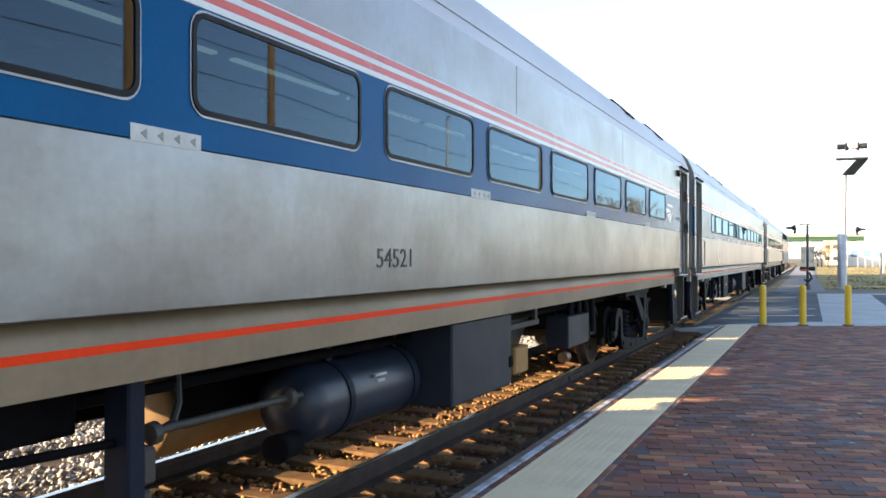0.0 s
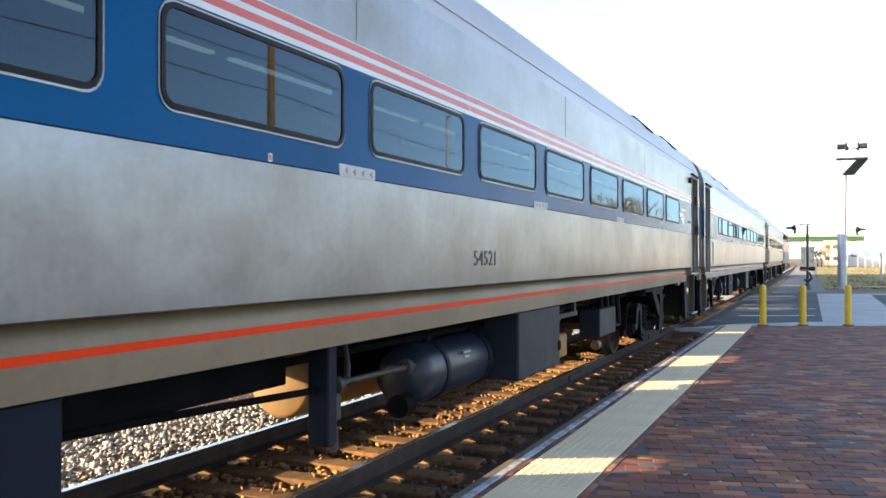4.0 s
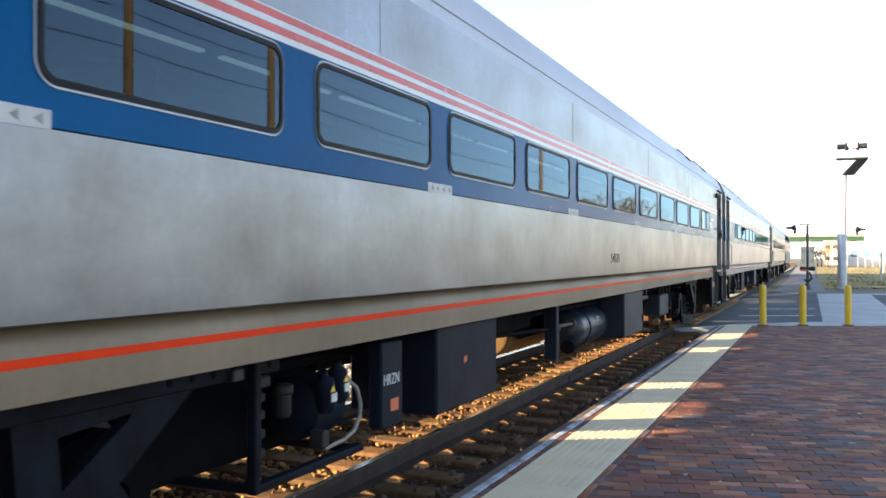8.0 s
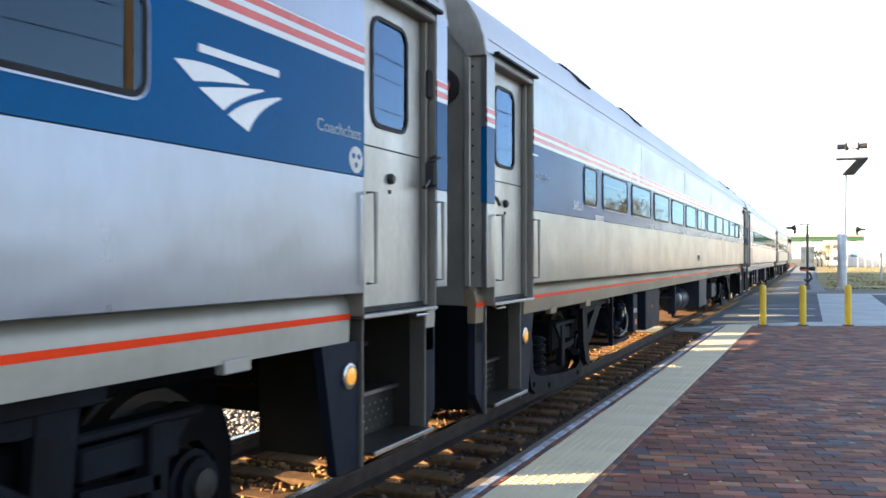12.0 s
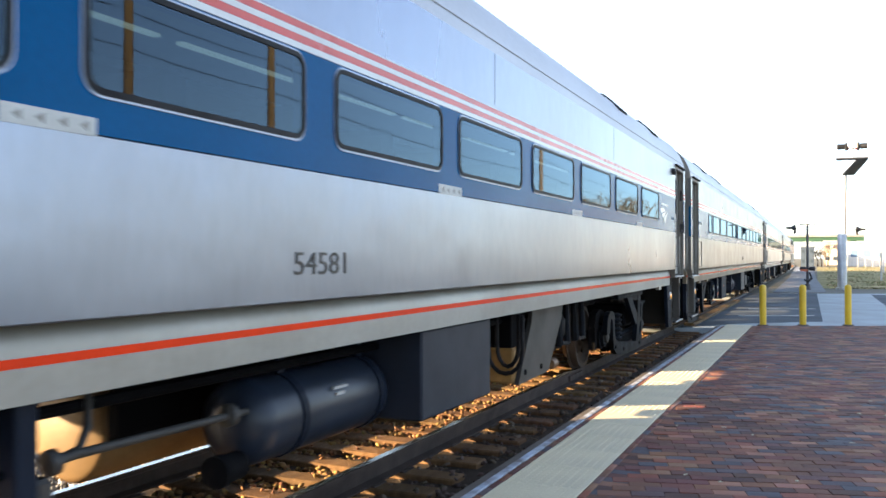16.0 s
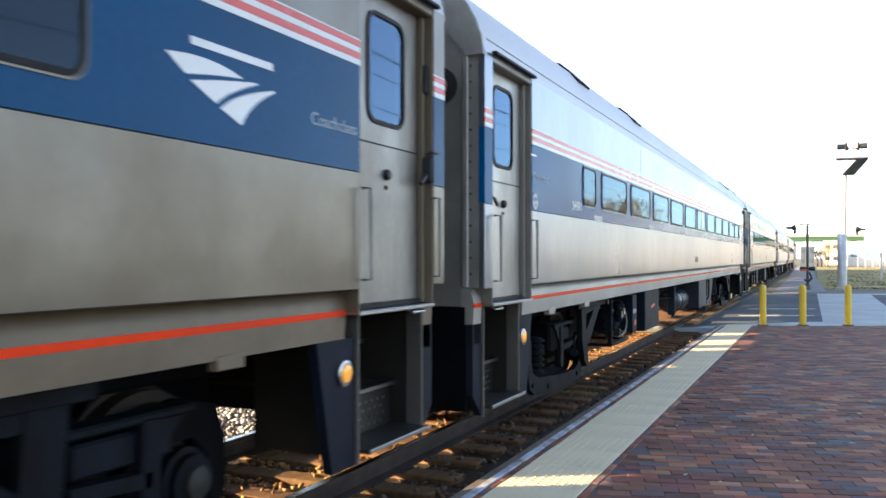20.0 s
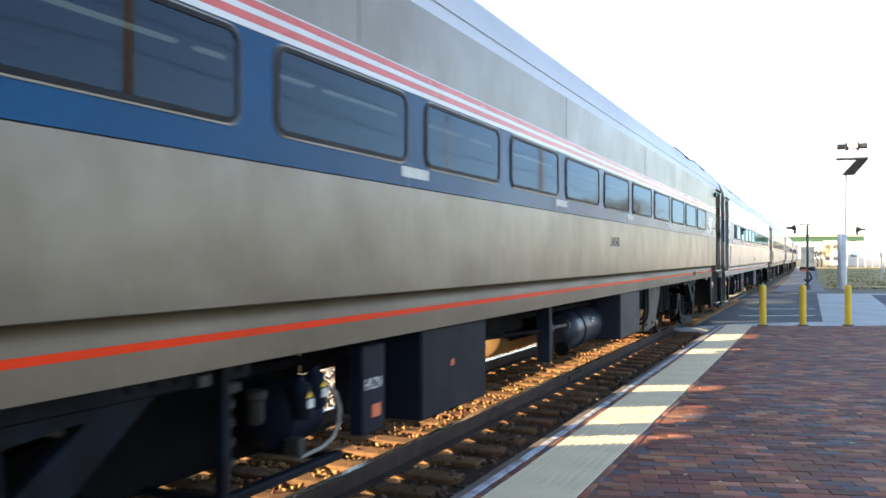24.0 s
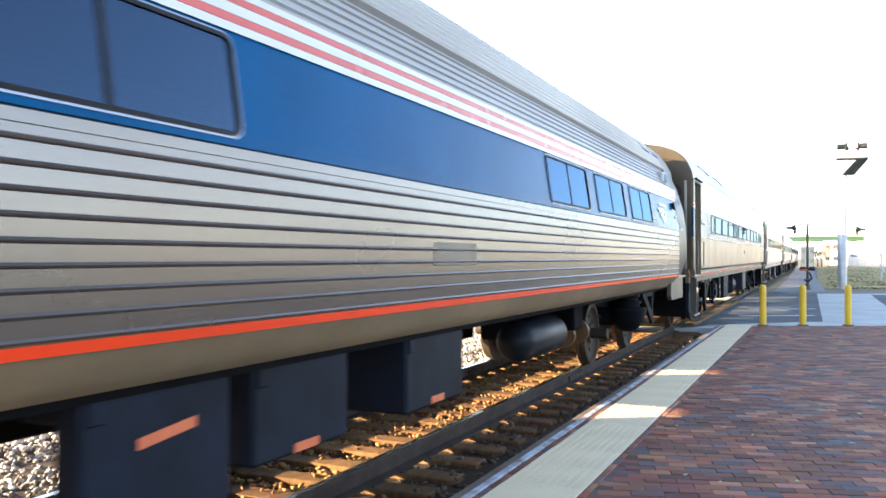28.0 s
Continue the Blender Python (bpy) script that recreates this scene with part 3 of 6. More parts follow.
PLAT_Z = -0.02
EDGE, TACT0, TACT1 = -2.30, -2.104, -1.517


def plat_end(x):
    """The platform ends on a slant along the road."""
    return 21.45 + (x + 1.9) * 0.44


def place_platform():
    sl = Mesh()
    sl.prism([(-2.185, -12), (12, -12), (12, plat_end(12)), (-2.185, plat_end(-2.185))], "z", -0.7, PLAT_Z - 0.012)
    slab = tagged(sl.obj("platform", "sand"), "brick-paved station platform with a cream tactile edge", "platform", kind="structure")
    kb = Mesh().prism([(EDGE, -12), (-2.19, -12), (-2.19, plat_end(-2.19)), (EDGE, plat_end(EDGE))], "z", -0.7, PLAT_Z - 0.01)
    kb.obj("kerb", "kerb", slab, "rough grey concrete kerb", smooth=False)
    bl = Mesh().box(-2.225, -2.165, -12, plat_end(-2.19), PLAT_Z - 0.03, PLAT_Z + 0.001, 0.004)
    bl.obj("painted_strip", "kerbblue", slab, "worn pale blue painted strip")
    # soldier courses of small red bricks on both sides of the tiles
    rng = random.Random(8)
    a_brick = Mesh().box(-0.024, 0.024, -0.098, 0.098, -0.05, 0, 0.005)
    proto = None
    for x in (-2.135, -1.488):
        y = -8.0
        while y < plat_end(x) - 0.1:
            ob = a_brick.obj("border_brick", "brick", slab) if proto is None else new("border_brick", proto)
            proto = ob.data
            ob.parent = slab
            ob.location = (x, y, PLAT_Z - 0.004 + rng.uniform(-0.002, 0.002))
            y += 0.205
    # tactile tiles with small truncated domes
    tile = Mesh().box(TACT0 + 0.004, TACT1 - 0.004, 0.006, 0.604, -0.04, 0, 0.004)
    tmesh = None
    y = 1.55 - 0.61 * 16
    while y < plat_end(TACT0) - 0.1:
        ob = tile.obj("tactile_tile", "tactile", slab) if tmesh is None else new("tactile_tile", tmesh)
        tmesh = ob.data
        ob.parent = slab
        ob.location = (0, y, PLAT_Z + rng.uniform(-0.003, 0.002))
        y += 0.61
    vs, fs = [], []
    y = 1.58 - 0.061 * 155
    hexa = [(math.cos(k * math.pi / 3), math.sin(k * math.pi / 3)) for k in range(6)]
    while y < 21.3:
        for k in range(9):
            x = TACT0 + 0.045 + k * 0.0622
            o = len(vs)
            vs += [(x + 0.0125 * a, y + 0.0125 * b, PLAT_Z - 0.003) for a, b in hexa] + [(x + 0.008 * a, y + 0.008 * b, PLAT_Z + 0.0032) for a, b in hexa]
            fs += [(o + i, o + (i + 1) % 6, o + 6 + (i + 1) % 6, o + 6 + i) for i in range(6)] + [tuple(range(o + 6, o + 12))]
        y += 0.061
    dm = Mesh()
    dm.v, dm.f = vs, fs
    tagged(dm.obj("tactile_domes", "tactile", slab, fix=False), "rows of small raised domes", kind="stuff")


def place_pavers():
    slab = bpy.data.objects["platform"]
    rng = random.Random(21)
    BL, BW = 0.226, 0.124
    hl, hw = BL / 2 - 0.0012, BW / 2 - 0.0012
    b = Mesh().box(-hl, hl, -hw, hw, -0.05, 0, 0.0035)
    made, rest = None, Mesh()
    turn = radians(15.0)
    ca, sa = math.cos(turn), math.sin(turn)
    row, v, count = 0, -12.0, 0
    while v < 27:
        u = -8.0 - (BL / 2 if row % 2 else 0.0) + rng.uniform(-0.01, 0.01)
        while u < 17.0:
            x, y = u * ca - v * sa, u * sa + v * ca
            if x > -1.455 + hl * ca + hw * sa and -8.0 < y < plat_end(x) - 0.09 and x < 9.0:
                z = PLAT_Z + rng.uniform(-0.004, 0.002)
                if count < 300 and 3.6 < y < 7.2 and -1.2 < x < 1.6:
                    ob = b.obj("paver", "brick", slab) if made is None else new("paver", made)
                    made = ob.data
                    ob.parent = slab
                    ob.matrix_basis = pose(x, y, z, rng.uniform(-1, 1), rng.uniform(-0.8, 0.8), 15.0 + rng.uniform(-0.8, 0.8))
                    count += 1
                else:
                    n0 = len(rest.v)
                    rest.box(-hl, hl, -hw, hw, z - 0.05, z, 0.003 if 2.5 < y < 12 and x < 0.2 + 0.42 * y else 0.0)
                    for i in range(n0, len(rest.v)):
                        p, q, w = rest.v[i]
                        rest.v[i] = (x + p * ca - q * sa, y + p * sa + q * ca, w)
            u += BL
        v += BW
        row += 1
    cut = Mesh()
    y = -8.0
    while y < plat_end(-1.4) - 0.1:
        cut.box(-1.458, -1.458 + rng.uniform(0.23, 0.25), y, y + BW - 0.004, PLAT_Z - 0.05, PLAT_Z - 0.0075)
        y += BW
    tagged(cut.obj("cut_pavers", "brick_stuff"), "narrow cut bricks along the tactile strip", "pavers", kind="stuff")
    tagged(rest.obj("pavers_further_on", "brick_stuff", fix=False), "worn red-brown and slate-blue brick pavers", "pavers", kind="stuff")


def slanted(x0, x1, d0, d1):
    """A four-sided patch along the road, d metres past the platform's slanted end."""
    return [(x0, plat_end(x0) + d0), (x1, plat_end(x1) + d0), (x1, plat_end(x1) + d1), (x0, plat_end(x0) + d1)]


def place_road():
    road = Mesh().prism(slanted(-40, 60, 0.0, 21.5), "z", -0.4, -0.085)
    rd = tagged(road.obj("road", "concrete"), "pale worn concrete road crossing the track", "road", kind="structure")
    Mesh().prism([(-3.15, 21.0), (-2.3, 22.2), (-2.0, 22.9), (0.02, 24.6), (-0.22, 44.0), (-3.15, 43.0)], "z", -0.1, -0.078).obj("asphalt_patch", "asphalt", rd, "dark blue-grey asphalt patch")
    Mesh().prism(slanted(-30, -5.9, 0.9, 13.0), "z", -0.1, -0.078).obj("asphalt_patch", "asphalt", rd, "dark blue-grey asphalt patch")
    Mesh().prism([(2.05, 32.5), (3.2, 27.5), (14, 31.5), (14, 41.0), (2.05, 43.5)], "z", -0.1, -0.079).obj("asphalt_patch", "asphalt", rd, "dark asphalt patch")
    for d in (4.6, 8.2):
        Mesh().prism(slanted(-2.2, -0.2, d, d + 0.22), "z", -0.09, -0.074).obj("road_line", "pale_line", rd, "worn white painted line")
    for x0, x1 in ((-5.85, -4.85), (-4.5, -3.4), (-3.1, -2.86)):
        p = Mesh().prism([(x0, plat_end(x0) + 0.6), (x1, plat_end(x1) + 0.6), (x1, plat_end(x1) + 13.5), (x0, plat_end(x0) + 13.5)], "z", -0.2, -0.012)
        p.obj("crossing_panel", "tie", rd, "timber crossing panel beside the rails")
    gv = Mesh().prism([(-2.2, 45), (0.2, 46), (-0.4, 75), (-1.6, 180), (-4.6, 180), (-2.5, 75)], "z", -0.2, -0.082)
    tagged(gv.obj("asphalt_path", "worn_asphalt"), "sun-bleached asphalt service strip beside the track", "pavement", kind="structure")
    lw = Mesh().prism([(-0.2, 52), (60, 58), (90, 175), (-0.8, 175)], "z", -0.2, -0.088)
    tagged(lw.obj("lawn", material("spring_lawn", (0.115, 0.125, 0.040), 0.95, 0, 0.1, 0.3, 0.5, 5, 0.4, second=(0.36, 0.29, 0.155), amount=0.6)), "patchy spring grass beyond the road", "grass", kind="structure")


def place_weeds():
    """Low clumps of dead and green weeds that break up the lawn."""
    def over(rng, n):
        y = 52 + 110 * rng.uniform(0, 1, n) ** 1.8
        x = rng.uniform(0.3, 9 + (y - 50) * 0.35, n)
        keep = np.sin(x * 1.3 + y * 0.35) + np.sin(y * 0.9 - x * 0.4) + rng.normal(0, 0.5, n) > 0.3
        return np.stack([x, y, np.full(n, -0.085)], -1)[keep]
    scatter("lawn_weeds", 5200, over, (0.03, 0.10), "weeds", "low brown and green weed clumps on the lawn", "weeds", 61, 0.7)
    scatter("dead_grass_tufts", 4000, over, (0.03, 0.11), "straw", "pale dead grass tufts on the lawn", "grass", 62, 0.6)


def bollard(x, y):
    r = root("bollard", x, y, -0.06)
    Mesh().lathe((0, 0, 0), (0, 0, 1), [(0.0, 0.078), (0.93, 0.078), (0.965, 0.072), (0.99, 0.055), (1.005, 0.028), (1.01, 0.004)], 20).obj("post", "yellow", r, smooth=True)
    Mesh().lathe((0, 0, 0), (0, 0, 1), [(0.0, 0.13), (0.035, 0.13), (0.045, 0.12)], 20).obj("footing", "kerb", r, "small concrete collar")
    tagged(r, "yellow painted steel bollard at the platform end", "bollard", "bollards at the platform end")


# ---- passenger coaches ----
SIDE, LEDGE, SKIRT = 1.60, 1.385, 1.105
BLUE0, BLUE1, WIN0, WIN1 = 2.05, 2.646, 2.195, 2.628
HALF = 12.565
WELL1 = 1.06                       # inner edge of the step well, from the car's end
DOOR0, DOOR1 = 0.175, 1.18          # door opening, from the car's end
W_LEN = 1.41
TAIL = {"alu_worn": 0.0, "alu_clean": 0.0, "alu_grimy": 0.18}          # extra length at the rear end
WINDOW_ROW = {"alu_worn": (-8.74, 1.7094), "alu_clean": (-8.74, 1.700), "alu_grimy": (-8.82, 1.683)}
ROOF = [(1.598, 3.235), (1.575, 3.36), (1.53, 3.48), (1.46, 3.61), (1.36, 3.73), (1.22, 3.83), (0.98, 3.92), (0.6, 3.99), (0.2, 4.015)]


SILL = {"alu_worn": "sill", "alu_grimy": "sill_grimy", "alu_clean": "sill_clean"}


def windows_of_coach(first, pitch):
    w = [(first - 0.29 - 0.58, first - 0.29)]
    return w + [(first + pitch * k, first + pitch * k + W_LEN) for k in range(11)]


def panel_with_holes(mesh, s, x, z0, z1, y0, y1, holes, h0, h1, thick=0.05):
    """One plate facing s * x, with rectangular openings from h0 to h1."""
    ys = sorted({y0, y1, *(q for h in holes for q in h)})
    zs = [z0, h0, h1, z1]
    ny, nz = len(ys), 4
    o = len(mesh.v)
    mesh.v += [(X, y, z) for X in (x, x - s * thick) for y in ys for z in zs]

    def at(side, i, k):
        return o + side * ny * nz + i * nz + k

    def solid(i, k):
        if not (0 <= i < ny - 1 and 0 <= k < nz - 1):
            return False
        mid = (ys[i] + ys[i + 1]) / 2
        return k != 1 or not any(a < mid < b for a, b in holes)
    for i in range(ny - 1):
        for k in range(nz - 1):
            if not solid(i, k):
                continue
            mesh.f.append((at(0, i, k), at(0, i + 1, k), at(0, i + 1, k + 1), at(0, i, k + 1)))
            mesh.f.append((at(1, i, k), at(1, i, k + 1), at(1, i + 1, k + 1), at(1, i + 1, k)))
            for di, dk, a, b in ((-1, 0, (i, k), (i, k + 1)), (1, 0, (i + 1, k), (i + 1, k + 1)), (0, -1, (i, k), (i + 1, k)), (0, 1, (i, k + 1), (i + 1, k + 1))):
                if not solid(i + di, k + dk):
                    mesh.f.append((at(0, *a), at(0, *b), at(1, *b), at(1, *a)))


def coach(skin="alu_worn"):
    r = root("passenger_coach")
    first, pitch = WINDOW_ROW[skin]
    tail = TAIL[skin]
    wins = windows_of_coach(first, pitch)
    yl, yr = -HALF - tail + DOOR1, HALF - DOOR1
    for s in (1, -1):
        Mesh().box(s * 1.55, s * SIDE, yl, yr, LEDGE, BLUE0, 0.006).obj("lower_side_panel", skin, r, "stained bare metal side panel")
        sk = Mesh().prism([(s * 1.40, SKIRT), (s * 1.50, SKIRT), (s * 1.504, 1.20), (s * 1.506, 1.27), (s * 1.497, 1.32), (s * 1.475, 1.36), (s * 1.44, LEDGE + 0.01), (s * 1.40, LEDGE + 0.01)], "y", yl, yr)
        for y in (-10.45, -9.06, 10.36):
            sk.box(s * 1.45, s * 1.510, y - 0.10, y + 0.10, SKIRT - 0.05, SKIRT + 0.02, 0.006)
        sk.obj("side_sill", SILL[skin], r, "tan-grey side sill", smooth=True)
        Mesh().box(s * 1.50, s * 1.5095, yl, yr, 1.234, 1.268).obj("sill_stripe", "red", r, "red stripe along the sill")
        if skin == "alu_grimy" and s == 1:
            Mesh().box(1.50, 1.555, 8.10, 8.24, 1.205, 1.285, 0.01).obj("marker_box", "endgrey", r, "small grey box on the sill")
        bl = Mesh()
        panel_with_holes(bl, s, s * SIDE, BLUE0 + 0.001, BLUE1, yl, yr, [(a + 0.03, b - 0.03) for a, b in wins], WIN0 + 0.03, WIN1 - 0.03)
        bl.obj("window_band", "blue_grimy" if skin == "alu_grimy" else "blue", r, "blue painted window band")
        for name, z0, z1, mat in (("white_stripe", BLUE1 + 0.003, 2.681, "white"), ("red_stripe", 2.682, 2.720, "red_faded"), ("white_stripe", 2.721, 2.751, "white"), ("red_stripe", 2.752, 2.788, "red_faded"), ("white_stripe", 2.789, 2.797, "white")):
            Mesh().box(s * 1.59, s * (SIDE + 0.003), yl, yr, z0, z1).obj(name, mat, r)
        for a, b in wins:
            fr = Mesh()
            frame_ring(fr, s, s * SIDE, (a + b) / 2, (WIN0 + WIN1) / 2, b - a, WIN1 - WIN0, 0.085, 0.024, 0.012)
            w = fr.obj("window", "gasket", r, "rounded coach window in a black rubber gasket", smooth=True)
            rim = Mesh()
            frame_ring(rim, s, s * SIDE, (a + b) / 2, (WIN0 + WIN1) / 2, b - a + 0.022, WIN1 - WIN0 + 0.022, 0.095, 0.014, 0.006)
            rim.obj("rim", skin, w, "thin bare metal rim")
            pane(s, s * (SIDE + 0.001), s * (SIDE + 0.006), a + 0.02, b - 0.02, WIN0 + 0.02, WIN1 - 0.02, "pane_grimy" if skin == "alu_grimy" else "pane", w, "tinted reflective glass")
        # ends with doors, steps and grab rails
        for e in (-1, 1):
            end_of_side(r, s, e, skin)
        y = first - 0.34
        while y < 9.5:
            up = 0.066 if skin == "alu_grimy" else 0.0
            pc = Mesh().box(s * SIDE, s * (SIDE + 0.003), y, y + 0.40, BLUE0 - 0.008 + up, BLUE0 + 0.058 + up).obj("placard", "placard", r, "small pale placard with dark marks")
            for q in () if up else (0.05, 0.14, 0.235, 0.33):
                Mesh().prism([(y + q, BLUE0 + 0.025), (y + q + 0.035, BLUE0 + 0.045), (y + q + 0.035, BLUE0 + 0.005)], "x", s * (SIDE + 0.002), s * (SIDE + 0.0045)).obj("mark", "endgrey", pc)
            y += pitch * 2
    for s in (1, -1):
        for a, b in ((yl, yr), (-HALF - tail, -HALF - tail + DOOR0), (HALF - DOOR0, HALF)):
            Mesh().box(s * 1.55, s * SIDE, a, b, BLUE1 + 0.001, 3.236).obj("upper_side_panel", skin, r)
        for y in (-6.32, -2.05, 2.22, 6.49):
            Mesh().box(s * 1.59, s * (SIDE + 0.0025), y - 0.006, y + 0.006, 2.82, 3.23).obj("panel_seam", skin, r)
        il = Mesh().lathe((s * SIDE, 11.10, 3.10), (s, 0, 0), [(0, 0.06), (0.05, 0.06), (0.055, 0.045)], 16).obj("indicator_lamp", "black", r, "small round door indicator lamp")
        Mesh().lathe((s * (SIDE + 0.05), 11.10, 3.10), (s, 0, 0), [(0, 0.04), (0.012, 0.03)], 14).obj("lens", "greenlens" if skin == "alu_grimy" else "black", il)
    rf = Mesh()
    full = ROOF + [(-x, z) for x, z in reversed(ROOF)]
    ys = [-HALF - tail, -HALF - tail + 0.02, -6.3, 0.0, 6.3, HALF - 0.02, HALF]
    rf.strip(full, ys)
    roof = rf.obj("roof", "alu_roof", r, "rounded bare metal roof", smooth=True)
    seam = Mesh()
    for s in (1, -1):
        seam.box(s * 1.566, s * 1.582, -HALF + 0.1, HALF - 0.1, 3.345, 3.352)
    seam.obj("seam", "endgrey", roof)
    for y in (-9.0, -5.8, 7.7, 10.2):
        for s in (1, -1):
            v = Mesh().prism([(s * 1.47, 3.64), (s * 1.245, 3.855), (s * 1.16, 3.875), (s * 1.18, 3.79), (s * 1.43, 3.59)], "y", y - 0.25, y + 0.25)
            v.obj("vent", "gasket", roof, "black roof vent")
    # ends
    for e in (-1, 1):
        half = HALF + (tail if e < 0 else 0.0)
        ends = [(x, z) for x, z in full]
        poly = [(1.49, SKIRT), (1.49, 1.39), (1.59, 1.39)] + [(x - 0.004 * (1 if x > 0 else -1), z) for x, z in ends] + [(-1.59, 1.39), (-1.49, 1.39), (-1.49, SKIRT)]
        en = Mesh().prism(poly, "y", e * (half - 0.06), e * (half - 0.004))
        en.prism([(1.60, 3.20), (1.577, 3.36), (1.46, 3.61), (1.22, 3.83), (0.6, 3.99), (-0.6, 3.99), (-1.22, 3.83), (-1.46, 3.61), (-1.577, 3.36), (-1.60, 3.20), (-1.45, 3.20), (-1.1, 3.66), (1.1, 3.66), (1.45, 3.20)], "y", e * (half - 0.01), e * (half + 0.03))
        eo = en.obj("end_wall", "tanend" if skin == "alu_grimy" else "endgrey", r, "grimed end wall")
        for sx in (-1, 1):
            Mesh().box(sx * 1.415, sx * 1.465, e * (half - 0.002), e * (half + 0.022), LEDGE + 0.01, 3.2, 0.006).obj("corner_post", "door_metal", eo)
            rv = Mesh()
            for q in range(14):
                rv.lathe((sx * 1.48, e * (half - 0.002), 1.5 + q * 0.125), (0, e, 0), [(0, 0.011), (0.005, 0.008)], 6)
            rv.obj("rivet_row", "grime", eo)
        if skin == "alu_worn" and e < 0:
            sg = Mesh().box(0.99, 1.17, e * half, e * (half + 0.008), 1.54, 1.80, 0.002).obj("warning_sign", "placard", eo, "faded pale sign with dark marks")
            Mesh().box(1.0, 1.16, e * (half + 0.004), e * (half + 0.010), 1.55, 1.79).obj("sign_face", "signface", sg)
            for q in range(3):
                Mesh().lathe((1.06 + 0.03 * (q % 2), e * (half + 0.008), 1.59 + q * 0.08), (0, e, 0), [(0, 0.024), (0.004, 0.024)], 10).obj("mark", "dark", sg)
        for sx in (-1, 1):
            Mesh().lathe((sx * 1.22, e * half, 2.98), (0, e, 0), [(0, 0.15), (0.03, 0.15), (0.04, 0.11)], 20).obj("lamp_ring", "grime", eo)
            Mesh().lathe((sx * 1.22, e * (half + 0.04), 2.98), (0, e, 0), [(0, 0.085), (0.02, 0.07), (0.03, 0.02)], 16).obj("marker_lens", "redlens", eo, "dark red round marker lens")
        dg = Mesh()
        for k in range(5):
            o = e * (half + 0.02 + k * 0.07)
            o2 = e * (half + 0.075 + k * 0.07)
            q = 0.0 if k % 2 else 0.03
            dg.box(-0.62 - q, -0.50, o, o2, 1.2, 3.4).box(0.50, 0.62 + q, o, o2, 1.2, 3.4).box(-0.62 - q, 0.62 + q, o, o2, 3.35, 3.47 + q)
        dg.obj("diaphragm", "gasket", r, "black rubber gangway bellows")
        cp = Mesh().box(-0.12, 0.12, e * 12.0, e * (half + 0.355), 0.72, 0.98, 0.02).box(-0.5, 0.5, e * 12.3, e * (half + 0.015), 0.62, 1.1, 0.03)
        cp.box(-1.5, 1.5, e * (half - 0.15), e * (half - 0.015), 0.95, SKIRT + 0.02)
        cp.obj("coupler", "dark", r)
        for x in (-0.55, 0.55, 0.8):
            Mesh().pipe([(x, e * (half - 0.005), 0.95), (x, e * (half + 0.115), 0.75), (x * 0.9, e * (half + 0.235), 0.62), (x * 0.8, e * (half + 0.365), 0.66)], 0.022).obj("air_hose", "gasket", r)
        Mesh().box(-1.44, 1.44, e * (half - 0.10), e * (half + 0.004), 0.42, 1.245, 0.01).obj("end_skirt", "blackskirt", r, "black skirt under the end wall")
    # inside
    ins = Mesh().box(-1.36, 1.36, -12.4, 12.4, 1.24, 1.30).box(-1.5, 1.5, -12.4, 12.4, 3.30, 3.34)
    for y in (-9.9, 9.9):
        ins.box(-1.36, 1.36, y - 0.03, y + 0.03, 1.3, 3.3)
    ins.obj("floor_and_ceiling", "interior", r)
    for k in range(12):
        y = -9.3 + k * 1.55
        Mesh().box(0.31, 0.36, y, y + 1.36, 2.93, 2.95).obj("ceiling_light", "ceilinglight", r, "warm white ceiling light strip")
    seats = Mesh()
    for k in range(19):
        y = -9.0 + k * 0.97
        for x in (-1.0, 1.0):
            seats.box(x - 0.48, x + 0.48, y, y + 0.5, 1.65, 1.78, 0.03).box(x - 0.48, x + 0.48, y - 0.12, y + 0.02, 1.7, 2.42, 0.04)
    seats.obj("seats", "seat", r, "dark seat rows behind the glass")
    underside(r, skin)
    return r


